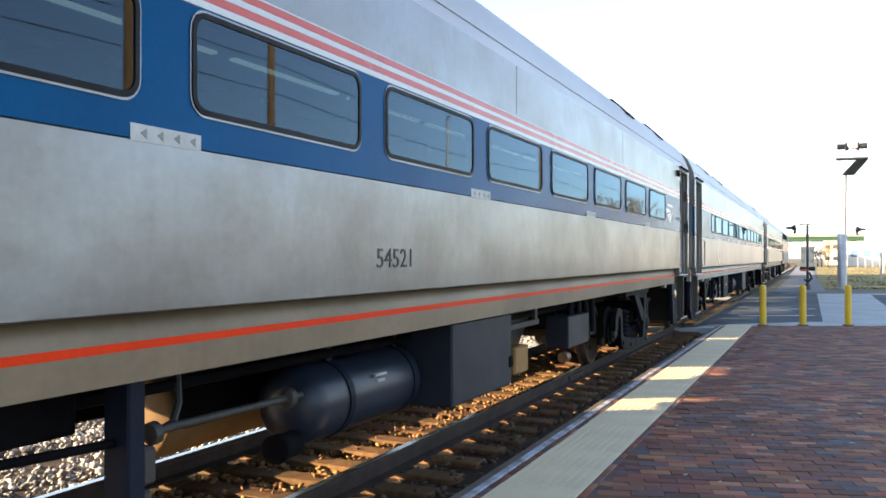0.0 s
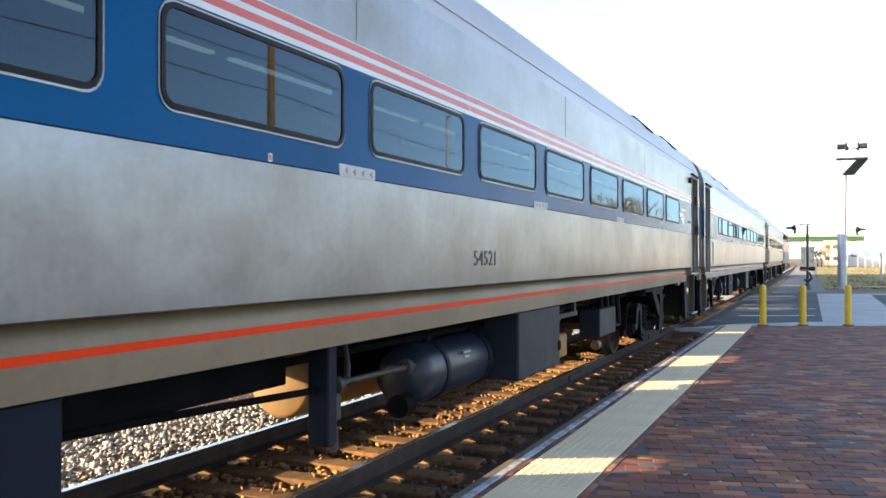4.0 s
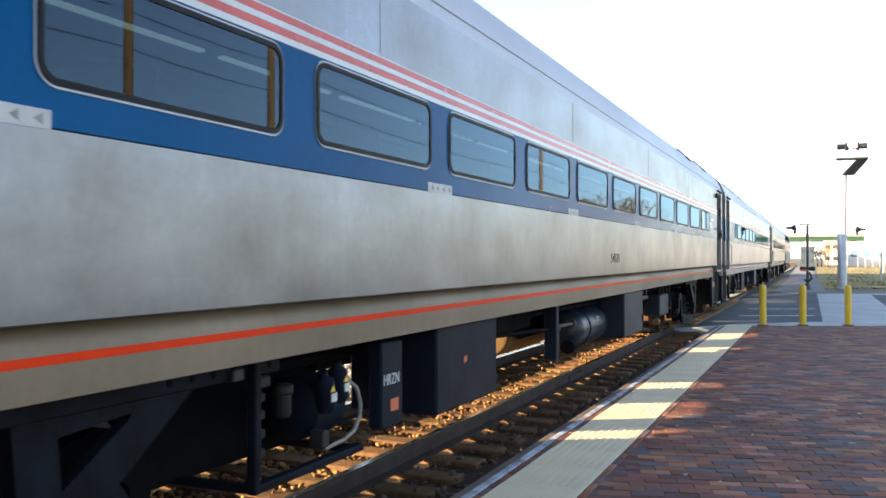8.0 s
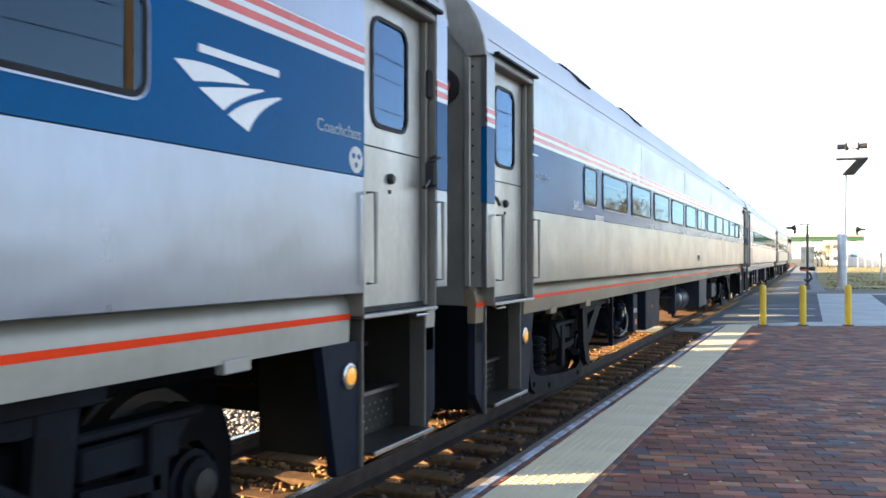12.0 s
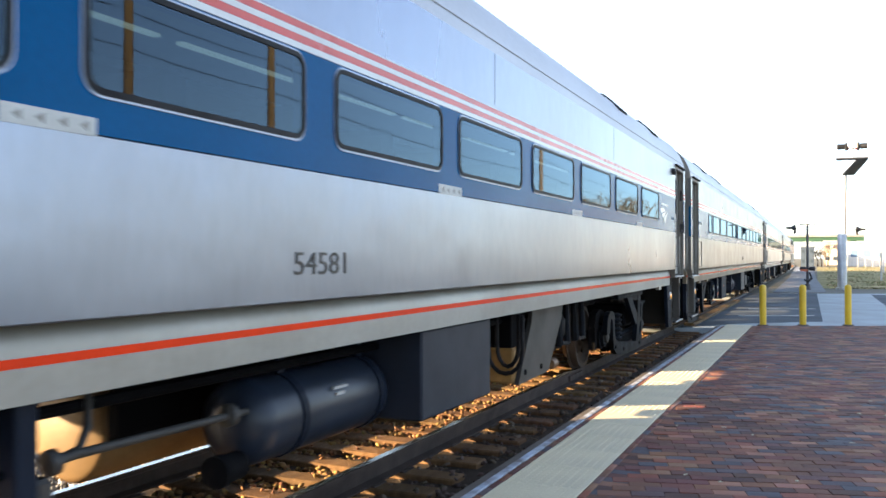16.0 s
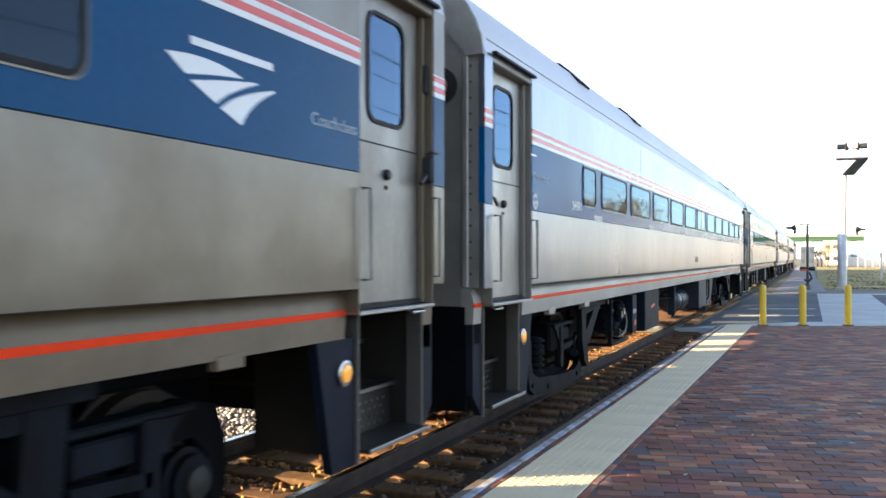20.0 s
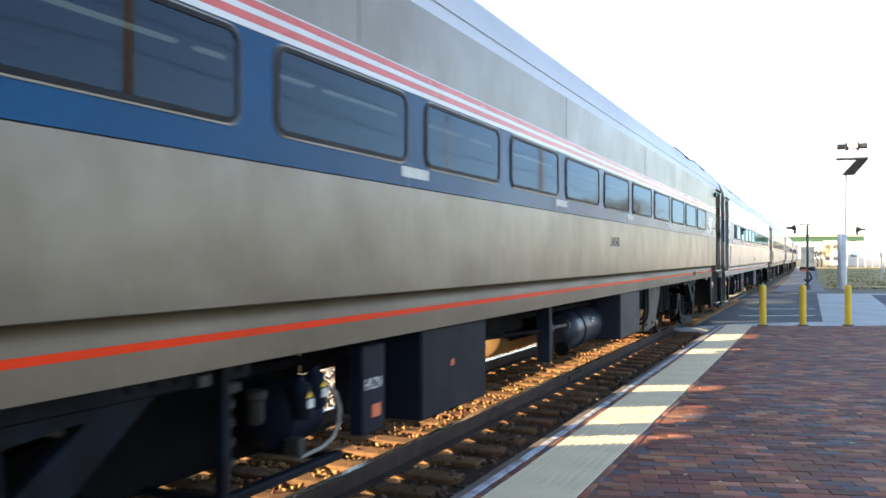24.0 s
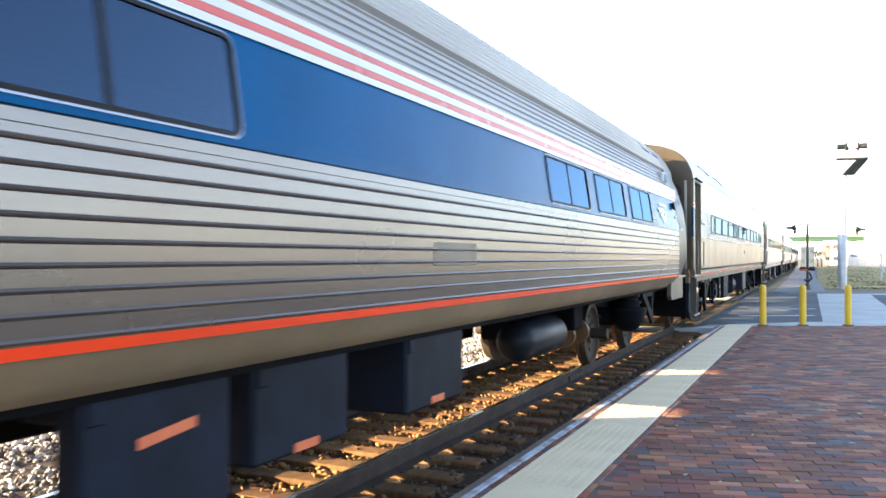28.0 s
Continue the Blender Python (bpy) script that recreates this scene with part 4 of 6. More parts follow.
def end_of_side(r, s, e, skin):
    """The vestibule: a recessed door over a step well, between posts."""
    def Y(d):
        return e * (HALF + (TAIL[skin] if e < 0 else 0.0) - d)
    lo = Y(DOOR1)
    y0, y1 = sorted((Y(0.0), Y(DOOR0)))
    # end panel: metal below, blue above
    Mesh().box(s * 1.55, s * SIDE, y0, y1, LEDGE, BLUE0, 0.006).obj("end_panel", skin, r)
    Mesh().box(s * 1.55, s * SIDE, y0, y1, BLUE0 + 0.001, BLUE1).obj("end_band", "blue_grimy" if skin == "alu_grimy" else "blue", r)
    sk = Mesh().prism([(s * 1.40, SKIRT), (s * 1.50, SKIRT), (s * 1.504, 1.20), (s * 1.506, 1.27), (s * 1.497, 1.32), (s * 1.475, 1.36), (s * 1.44, LEDGE + 0.01), (s * 1.40, LEDGE + 0.01)], "y", y0, y1)
    sk.obj("end_sill", SILL[skin], r, smooth=True)
    Mesh().box(s * 1.50, s * 1.5095, y0, y1, 1.234, 1.268).obj("sill_stripe", "red", r)
    for z0, z1, mat in ((BLUE1 + 0.003, 2.681, "white"), (2.682, 2.720, "red_faded"), (2.721, 2.751, "white"), (2.752, 2.788, "red_faded"), (2.789, 2.797, "white")):
        Mesh().box(s * 1.59, s * (SIDE + 0.003), y0, y1, z0, z1).obj("stripe", mat, r)
    # the opening's surround
    a, b = sorted((Y(DOOR0), Y(DOOR1)))
    steel = "tansurround" if skin == "alu_grimy" else "jamb"
    fo = Mesh().box(s * 1.40, s * (SIDE - 0.004), a, b, 3.18, 3.24, 0.01).obj("door_surround", steel, r, "grey metal door surround")
    for q, w in ((a, 0.024), (b, -0.024)):
        Mesh().box(s * 1.42, s * (SIDE - 0.006), q, q + w * 0.5, 1.24, 3.22, 0.003).obj("jamb", steel, fo)
        Mesh().box(s * 1.50, s * 1.545, q + w, q + w * 2.4, 1.27, 3.18, 0.006).obj("door_stop", steel, fo)
    Mesh().box(s * 1.36, s * (SIDE + 0.008), a, b, 1.236, 1.260, 0.006).obj("threshold_plate", "chrome", fo, "bright worn threshold plate")
    gutter = Mesh().box(s * SIDE, s * (SIDE + 0.045), a - 0.02, b + 0.02, 3.235, 3.262, 0.006)
    gutter.obj("drip_rail", "gasket", fo)
    # door leaf with rounded window
    hole_w, hole_h, zc = 0.50, 0.69, 2.725
    yc = (a + b) / 2
    leaf = Mesh()
    panel_with_holes(leaf, s, s * 1.50, 1.265, 3.18, a + 0.02, b - 0.02, [(yc - hole_w / 2 + 0.03, yc + hole_w / 2 - 0.03)], zc - hole_h / 2 + 0.03, zc + hole_h / 2 - 0.03, 0.04)
    d = leaf.obj("door", "door_grimy" if skin == "alu_grimy" else "door_metal", r, "bare metal vestibule door with a rounded window")
    g = Mesh()
    frame_ring(g, s, s * 1.50, yc, zc, hole_w, hole_h, 0.11, 0.028, 0.010)
    g.obj("door_gasket", "gasket", d, smooth=True)
    pane(s, s * 1.494, s * 1.500, yc - hole_w / 2 + 0.02, yc + hole_w / 2 - 0.02, zc - hole_h / 2 + 0.02, zc + hole_h / 2 - 0.02, "doorpane", d)
    Mesh().box(s * 1.495, s * 1.503, a + 0.07, b - 0.07, 2.255, 2.264).obj("split_line", "gasket", d)
    lk = Mesh().lathe((s * 1.50, yc, 2.08), (s, 0, 0), [(0, 0.034), (0.02, 0.034), (0.035, 0.022)], 14).lathe((s * 1.50, yc, 2.0), (s, 0, 0), [(0, 0.014), (0.01, 0.012)], 10)
    lk.obj("lock", "black", d)
    hy = Y(DOOR0 + 0.03)
    Mesh().pipe([(s * 1.50, hy, 2.12), (s * 1.56, hy, 2.125), (s * 1.58, hy - e * 0.06, 2.10), (s * 1.58, hy - e * 0.13, 2.05)], 0.014).obj("door_lever", "black", d)
    Mesh().pipe([(s * 1.54, yc + e * 0.40, 1.236), (s * 1.58, yc + e * 0.40, 1.212), (s * 1.58, yc + e * 0.22, 1.212), (s * 1.54, yc + e * 0.22, 1.236)], 0.007).obj("threshold_rail", "chrome", fo)
    for y in (a + 0.03, b - 0.03):
        X = s * (SIDE + 0.06)
        Mesh().pipe([(s * (SIDE - 0.0), y, 1.44), (X, y, 1.44), (X, y, 1.96), (s * (SIDE - 0.0), y, 1.96)], 0.009).obj("grab_rail", "rail_steel", fo, "dull steel grab rail")
    Mesh().box(s * 1.498, s * 1.525, a + 0.03, b - 0.03, 1.262, 1.295, 0.004).obj("door_seal", "gasket", d)
    cy = Y(DOOR0 + 0.035)
    if e > 0:
        Mesh().box(s * 1.52, s * (SIDE + 0.018), cy - 0.022, cy + 0.022, 2.06, 2.24, 0.018).obj("door_control", "black", fo)
        Mesh().box(s * 1.50, s * 1.575, cy - 0.02, cy + 0.03, 2.66, 2.86, 0.015).obj("door_hinge", "grime", fo)
        Mesh().pipe([(s * (SIDE - 0.02), cy - 0.03, 2.25), (s * (SIDE + 0.02), cy - 0.03, 2.265), (s * (SIDE + 0.02), cy + 0.05, 2.265)], 0.010).obj("door_latch", "black", fo)
    # step well
    a, b = sorted((Y(DOOR0), Y(WELL1)))
    for q, w in ((a, 0.024), (b, -0.024)):
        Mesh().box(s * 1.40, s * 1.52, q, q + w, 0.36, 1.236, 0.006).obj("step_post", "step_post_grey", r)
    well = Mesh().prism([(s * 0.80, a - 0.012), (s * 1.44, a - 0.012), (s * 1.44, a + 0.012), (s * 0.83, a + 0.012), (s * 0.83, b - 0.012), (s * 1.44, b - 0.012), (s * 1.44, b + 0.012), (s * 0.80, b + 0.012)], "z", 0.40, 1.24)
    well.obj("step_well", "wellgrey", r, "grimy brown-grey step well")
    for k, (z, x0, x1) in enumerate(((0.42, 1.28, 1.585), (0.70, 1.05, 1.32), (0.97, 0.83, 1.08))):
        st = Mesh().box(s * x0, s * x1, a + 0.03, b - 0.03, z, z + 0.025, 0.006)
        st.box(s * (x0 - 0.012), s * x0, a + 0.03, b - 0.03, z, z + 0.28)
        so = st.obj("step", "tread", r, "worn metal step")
        Mesh().box(s * (x1 - 0.012), s * (x1 + 0.006), a + 0.03, b - 0.03, z + 0.004, z + 0.030, 0.003).obj("nosing", "chrome", so)
        dots = Mesh()
        for i in range(9):
            for j in range(4):
                yy, zz = a + 0.09 + i * 0.078 + (0.039 if j % 2 else 0), z + 0.06 + j * 0.05
                if yy < b - 0.06:
                    dots.box(s * (x0 - 0.002), s * (x0 + 0.005), yy - 0.008, yy + 0.008, zz - 0.008, zz + 0.008)
        tagged(dots.obj("raised_pattern", "chrome", so), kind="stuff")
    # slate skirts on both sides of the steps, one with an amber lamp
    o0, o1 = Y(WELL1 + 0.012), Y(WELL1 + 0.41)
    o2 = Y(WELL1 + 0.25)
    Mesh().prism([(o0, 0.36), (o0, SKIRT), (o1, SKIRT), (o2, 0.36)], "x", s * 1.44, s * 1.50).obj("step_skirt", "skirtblue", r, "slate-blue step skirt")
    c0, c1 = Y(-0.005), Y(DOOR0 + 0.01)
    Mesh().prism([(c0, 0.55), (c0, SKIRT), (c1, SKIRT), (c1, 0.36)], "x", s * 1.44, s * 1.50).obj("corner_skirt", "skirtblue", r, "slate-blue corner skirt")
    lm = Mesh().lathe((s * 1.50, Y(WELL1 + 0.13), 0.91), (s, 0, 0), [(0, 0.075), (0.015, 0.075), (0.022, 0.06)], 18)
    lo2 = lm.obj("step_light", "chrome", r, "round amber step light")
    Mesh().lathe((s * 1.515, Y(WELL1 + 0.13), 0.91), (s, 0, 0), [(0, 0.055), (0.012, 0.05), (0.02, 0.02)], 14).obj("lens", "amber", lo2)


def truck(r, yc):
    """A four-wheel truck; the turning wheelsets are made apart."""
    t = Mesh()
    for s in (-1, 1):
        lo = [(-1.62, 0.62), (-1.55, 0.80), (-1.30, 0.86), (-1.05, 0.80), (-0.92, 0.62), (-0.86, 0.44), (-0.70, 0.36), (0.70, 0.36), (0.86, 0.44), (0.92, 0.62), (1.05, 0.80), (1.30, 0.86), (1.55, 0.80), (1.62, 0.62), (1.62, 0.30), (1.50, 0.30), (1.48, 0.55), (1.36, 0.66), (1.22, 0.66), (1.10, 0.55), (1.02, 0.30), (0.86, 0.20), (-0.86, 0.20), (-1.02, 0.30), (-1.10, 0.55), (-1.22, 0.66), (-1.36, 0.66), (-1.48, 0.55), (-1.50, 0.30), (-1.62, 0.30)]
        t.prism([(yc + y, z) for y, z in lo], "x", s * 0.97, s * 1.07)
    t.box(-1.2, 1.2, yc - 0.26, yc + 0.26, 0.55, 0.88, 0.03)
    t.box(-0.9, 0.9, yc - 1.75, yc + 1.75, 0.92, 1.08, 0.02)
    o = t.obj("truck_frame", "dark", r, "grimy black cast truck frame")
    out = 1 if yc > 0 else -1
    # Dark block added so that no lit ballast shows through the truck.
    Mesh().box(-0.62, 0.62, *sorted((yc - out * 1.6, yc + out * 2.1)), 0.50, 1.02, 0.05).obj("brake_rigging", "dark", o)

    def Y(d):
        return yc + out * d + (1.0 if out < 0 else 0.0)
    for s in (-1, 1):
        # bracket hung from the sill: plate, upright and diagonal round a three-cornered hole
        br = Mesh().box(s * 1.27, s * 1.33, Y(-1.30), Y(0.50), 1.00, 1.11, 0.008)
        br.prism([(Y(0.16), 1.04), (Y(0.36), 1.04), (Y(0.32), 0.60), (Y(0.22), 0.36), (Y(0.10), 0.28), (Y(0.0), 0.29), (Y(0.08), 0.50), (Y(0.13), 0.68)], "x", s * 1.255, s * 1.325)
        br.prism([(Y(-0.66), 1.03), (Y(-0.28), 1.03), (Y(-0.22), 0.93), (Y(0.13), 0.71), (Y(0.12), 0.55), (Y(0.0), 0.55)], "x", s * 1.26, s * 1.32)
        br.prism([(Y(-0.30), 1.03), (Y(0.18), 1.03), (Y(0.18), 0.93), (Y(0.10), 0.925), (Y(-0.24), 0.955)], "x", s * 1.262, s * 1.318)
        bo = br.obj("outrigger_bracket", "bogie", o, "slate-grey bracket with a three-cornered hole")
        for q in range(6):
            Mesh().lathe((s * 1.33, Y(-1.2 + q * 0.15), 1.05), (s, 0, 0), [(0, 0.018), (0.004, 0.016)], 8).obj("bolt", "dark", bo)
        # low beam that bends up into a bar beside the inner wheel
        lb = [(-1.43, 0.50), (-1.42, 0.57), (-1.39, 0.68), (-1.33, 0.77), (-1.23, 0.815), (-1.10, 0.82), (-0.97, 0.785), (-0.93, 0.70), (-0.925, 0.52), (-0.89, 0.42), (-0.80, 0.365), (-0.65, 0.335), (0.16, 0.265), (0.75, 0.25), (0.92, 0.30), (1.0, 0.42), (1.07, 0.42), (1.10, 0.28), (1.06, 0.14), (0.90, 0.11), (0.16, 0.10), (-0.45, 0.12), (-0.81, 0.165), (-0.98, 0.25), (-1.04, 0.38), (-1.05, 0.62), (-1.09, 0.70), (-1.15, 0.715), (-1.22, 0.66), (-1.25, 0.50)]
        eq = Mesh().prism([(yc + d, z) for d, z in lb], "x", s * 1.13, s * 1.20).obj("equalizer_beam", "bogie", o, "slate-grey low side beam")
        for d, z in ((-0.90, 0.28), (0.86, 0.19), (-0.35, 0.20)):
            Mesh().lathe((s * 1.20, yc + d, z), (s, 0, 0), [(0, 0.03), (0.012, 0.026)], 10).obj("bolt", "dark", eq)
        # brake frame beyond the upright
        bf = Mesh().box(s * 1.10, s * 1.24, Y(0.42), Y(1.20), 0.83, 0.875, 0.012).box(s * 1.16, s * 1.24, Y(0.84), Y(0.96), 0.36, 0.86, 0.012)
        bf.prism([(Y(0.44), 0.58), (Y(0.90), 0.54), (Y(0.90), 0.61), (Y(0.44), 0.64)], "x", s * 1.16, s * 1.24)
        bf.prism([(Y(0.90), 0.85), (Y(1.16), 0.85), (Y(0.90), 0.62)], "x", s * 1.17, s * 1.22)
        bfo = bf.obj("brake_frame", "bogie", o, "slate-grey brake hanger frame")
        Mesh().box(s * 1.06, s * 1.20, Y(0.48), Y(1.08), 0.65, 0.80, 0.015).obj("brake_cylinder", "bogie", bfo)
        Mesh().tube((s * 1.22, Y(0.34), 0.47), (s * 1.10, Y(-0.20), 0.40), 0.045, 12).obj("link_rod", "bogie", bfo)
        for y in (-1.295, 1.295):
            ab = Mesh().lathe((s * 1.02, yc + y, 0.457), (s, 0, 0), [(0, 0.17), (0.07, 0.17), (0.08, 0.14), (0.12, 0.135), (0.125, 0.10)], 20).obj("axle_box", "bogie", o, smooth=True)
            Mesh().lathe((s * 1.145, yc + y, 0.457), (s, 0, 0), [(0, 0.085), (0.03, 0.08), (0.04, 0.05), (0.05, 0.02)], 16).obj("axle_cap", "grime", ab, smooth=True)
        for d in (-0.57,):
            sp = Mesh()
            for q in range(6):
                sp.lathe((s * 1.12, yc + d, 0.36 + q * 0.068), (0, 0, 1), [(0, 0.085), (0.016, 0.105), (0.034, 0.105), (0.048, 0.085)], 16)
            sp.lathe((s * 1.12, yc + d, 0.36), (0, 0, 1), [(0, 0.07), (0.40, 0.07)], 14)
            sp.obj("coil_spring", "bogie", o)
        Mesh().tube((s * 1.08, yc - 0.55, 0.60), (s * 1.08, yc + 0.55, 0.55), 0.06, 12).obj("damper", "bogie", o)
        for y in (-0.78, 0.78):
            Mesh().box(s * 0.62, s * 0.86, yc + y - 0.06, yc + y + 0.06, 0.36, 0.62, 0.02).obj("brake_unit", "dark", o)


WHEEL_R = 0.457


def wheelset(r, y):
    ax = Mesh().tube((-1.05, 0, 0), (1.05, 0, 0), 0.08, 14)
    o = ax.obj("wheelset", "wheel", r, "steel axle with two flanged wheels")
    o.location = (0, y, WHEEL_R)
    for s in (-1, 1):
        prof = [(0.0, 0.40), (0.0, WHEEL_R + 0.028), (0.028, WHEEL_R + 0.026), (0.036, WHEEL_R), (0.13, WHEEL_R - 0.006), (0.135, 0.39), (0.10, 0.375), (0.075, 0.34), (0.06, 0.22), (0.085, 0.15), (0.12, 0.13), (0.12, 0.06)]
        w = Mesh().lathe((s * 0.685, 0, 0), (s, 0, 0), prof, 36)
        for k in range(6):
            a = k * math.pi / 3
            w.tube((s * 0.78, 0.25 * math.cos(a), 0.25 * math.sin(a)), (s * 0.765, 0.25 * math.cos(a), 0.25 * math.sin(a)), 0.03, 8)
        w.obj("wheel", "wheel", o, "rust-brown steel wheel", smooth=True)
        Mesh().lathe((s * 0.58, 0, 0), (s, 0, 0), [(0, 0.12), (0.0, 0.31), (0.05, 0.31), (0.05, 0.12)], 28).obj("brake_disc", "disc", o, "rusty brake disc", smooth=True)
    return o


def underside(r, skin):
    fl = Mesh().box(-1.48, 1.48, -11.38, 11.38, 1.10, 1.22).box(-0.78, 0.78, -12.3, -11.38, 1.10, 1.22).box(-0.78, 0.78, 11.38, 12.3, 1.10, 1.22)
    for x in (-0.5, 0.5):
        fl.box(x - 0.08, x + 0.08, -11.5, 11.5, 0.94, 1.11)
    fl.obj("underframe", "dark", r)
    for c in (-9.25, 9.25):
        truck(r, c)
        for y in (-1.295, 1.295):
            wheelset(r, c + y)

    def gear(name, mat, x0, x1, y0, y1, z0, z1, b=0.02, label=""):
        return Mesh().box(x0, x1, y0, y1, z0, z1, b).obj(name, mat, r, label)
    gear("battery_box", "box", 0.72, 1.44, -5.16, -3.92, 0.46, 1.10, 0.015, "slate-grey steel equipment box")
    bb = bpy.data.objects[max(o.name for o in r.children if o.name.startswith("battery_box"))]
    wide = 0.32 if skin == "alu_clean" else 0.06
    Mesh().prism([(-4.66, 0.79), (-4.66 + wide, 0.79 + wide * 0.1), (-4.66 + wide, 0.835 + wide * 0.1), (-4.66, 0.835)], "x", 1.43, 1.444).obj("reflector", "orange", bb)
    tank = Mesh().lathe((0.10, -0.65, 0.62), (0, 1, 0), [(0, 0.02), (0.012, 0.25), (0.03, 0.28), (0.05, 0.29), (1.75, 0.29), (1.80, 0.1)], 26)
    # Dark sheet added to hide the upper half of the tank.
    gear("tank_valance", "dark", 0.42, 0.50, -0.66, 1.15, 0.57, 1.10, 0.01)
    tank.obj("holding_tank", "tanplate", r, "tan cylindrical holding tank", smooth=True)
    pn = gear("marked_panel", "box", 1.30, 1.40, -5.93, -5.63, 0.50, 1.06, 0.012)
    lettering("HRZN", 0.10, "white", pn, 1.403, -5.91, 0.78, 0.22)
    Mesh().box(1.40, 1.404, -5.81, -5.70, 0.60, 0.68).obj("reflector", "orange", pn)
    co = Mesh().box(1.31, 1.38, -7.22, -6.12, 0.41, 0.455, 0.01).box(0.80, 1.31, -7.22, -7.17, 0.41, 0.45).box(0.80, 1.31, -6.20, -6.15, 0.41, 0.45).obj("compressor_rack", "bogie", r, "slate-grey angle-iron rack")
    Mesh().box(1.32, 1.38, -7.235, -7.185, 0.41, 1.1, 0.008).obj("rack_post", "bogie", co)
    vs = Mesh().box(1.24, 1.33, -7.15, -7.03, 0.93, 0.99, 0.01).tube((1.28, -7.09, 0.50), (1.28, -7.09, 0.94), 0.022, 10)
    for z in (0.56, 0.66, 0.76, 0.85):
        vs.lathe((1.28, -7.09, z), (0, 0, 1), [(0, 0.022), (0.01, 0.042), (0.045, 0.042), (0.055, 0.022)], 10)
    vs.obj("pipe_valve", "grime", co, "stack of small pipe valves")
    Mesh().box(1.30, 1.36, -7.38, -7.30, 1.00, 1.06, 0.006).obj("tag_plate", "splash", co)
    Mesh().lathe((1.08, -6.52, 0.70), (0, 1, 0), [(0, 0.10), (0.05, 0.19), (0.36, 0.19), (0.40, 0.12)], 18).obj("motor", "box", co, smooth=True)
    Mesh().lathe((1.24, -6.80, 0.72), (0, 0, 1), [(0, 0.035), (0.02, 0.05), (0.13, 0.05), (0.14, 0.062), (0.18, 0.062), (0.19, 0.03)], 14).obj("filter_bowl", "grime", co, smooth=True)
    for y0, z0 in ((-6.42, 0.70), (-6.27, 0.74)):
        bo = Mesh().lathe((1.29, y0, z0), (0.05, -0.25, 1), [(0, 0.05), (0.02, 0.062), (0.19, 0.062), (0.22, 0.03), (0.25, 0.03)], 16).obj("oil_bottle", "box", co, smooth=True)
        Mesh().box(1.352, 1.358, y0 - 0.05, y0 + 0.01, z0 + 0.06, z0 + 0.11).obj("label", "placard", bo)
        Mesh().prism([(y0 - 0.06, z0 + 0.12), (y0 - 0.01, z0 + 0.12), (y0 - 0.035, z0 + 0.165)], "x", 1.353, 1.359).obj("label", "yellow", bo)
    Mesh().pipe([(1.31, -6.22, 0.86), (1.34, -6.15, 0.80), (1.35, -6.12, 0.70), (1.345, -6.12, 0.62), (1.335, -6.17, 0.54), (1.32, -6.27, 0.50), (1.30, -6.46, 0.48)], 0.013).obj("hose", "endgrey", co)
    Mesh().box(1.24, 1.34, -6.54, -6.46, 0.50, 0.60, 0.01).obj("gauge_block", "grime", co)
    # Dark sheet added behind the rack to shut out the lit ballast.
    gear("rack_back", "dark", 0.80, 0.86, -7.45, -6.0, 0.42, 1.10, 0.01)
    tk = Mesh().lathe((1.02, -0.42, 0.69), (0, 1, 0), [(0, 0.06), (0.03, 0.17), (0.10, 0.235), (0.16, 0.245), (1.39, 0.245), (1.45, 0.235), (1.51, 0.17), (1.54, 0.06)], 28)
    to = tk.obj("air_tank", "tankgrey", r, "slate-blue cylindrical air tank", smooth=True)
    for y in (-0.02, 0.90):
        Mesh().lathe((1.02, y, 0.69), (0, 1, 0), [(0, 0.255), (0.06, 0.255)], 28).box(0.95, 1.09, y, y + 0.06, 0.9, 1.1).obj("tank_strap", "box", to)
    for z, y0, w in ((0.80, 0.32, 0.16), (0.76, 0.35, 0.10), (0.70, 0.36, 0.14)):
        Mesh().box(1.24, 1.262, y0, y0 + w, z, z + 0.018).obj("stencilled_mark", "galv", to)
    Mesh().tube((1.15, -0.40, 0.78), (1.35, -1.80, 0.85), 0.020, 10).lathe((1.17, -0.62, 0.79), (0, 1, 0), [(0, 0.025), (0.02, 0.06), (0.07, 0.06), (0.09, 0.025)], 12).obj("drain_pipe", "splash", to, smooth=True)
    Mesh().lathe((1.12, -0.42, 0.50), (0.1, -1, 0.02), [(0, 0.05), (0.02, 0.075), (0.16, 0.075), (0.18, 0.085), (0.24, 0.085), (0.25, 0.03)], 18).obj("drain_valve", "dark", to, smooth=True)
    # Dark piece added to close off the view above the supply pipe.
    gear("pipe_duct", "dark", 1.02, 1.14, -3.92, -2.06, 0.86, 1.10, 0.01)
    gear("hanging_post", "box", 1.28, 1.42, -2.06, -1.96, 0.52, 1.1, 0.01)
    vb = gear("valve_block", "splash", 1.31, 1.40, -1.96, -1.87, 0.64, 0.80, 0.015)
    Mesh().box(1.33, 1.39, -1.955, -1.885, 0.46, 0.62, 0.015).obj("lower_body", "splash", vb)
    Mesh().lathe((1.35, -1.88, 0.84), (0.1, 0.9, 0.1), [(0, 0.02), (0.01, 0.05), (0.05, 0.05), (0.06, 0.02), (0.16, 0.02)], 12).obj("valve_neck", "splash", vb, smooth=True)
    Mesh().pipe([(1.34, -2.05, 0.84), (1.33, -2.3, 0.85), (1.28, -2.7, 0.86), (1.23, -3.2, 0.87), (1.18, -3.8, 0.88)], 0.020).obj("supply_pipe", "dark", vb)
    Mesh().pipe([(1.35, -1.80, 0.85), (1.33, -1.70, 0.86), (1.29, -1.62, 0.93), (1.22, -1.55, 1.08)], 0.018).obj("branch_pipe", "splash", vb)
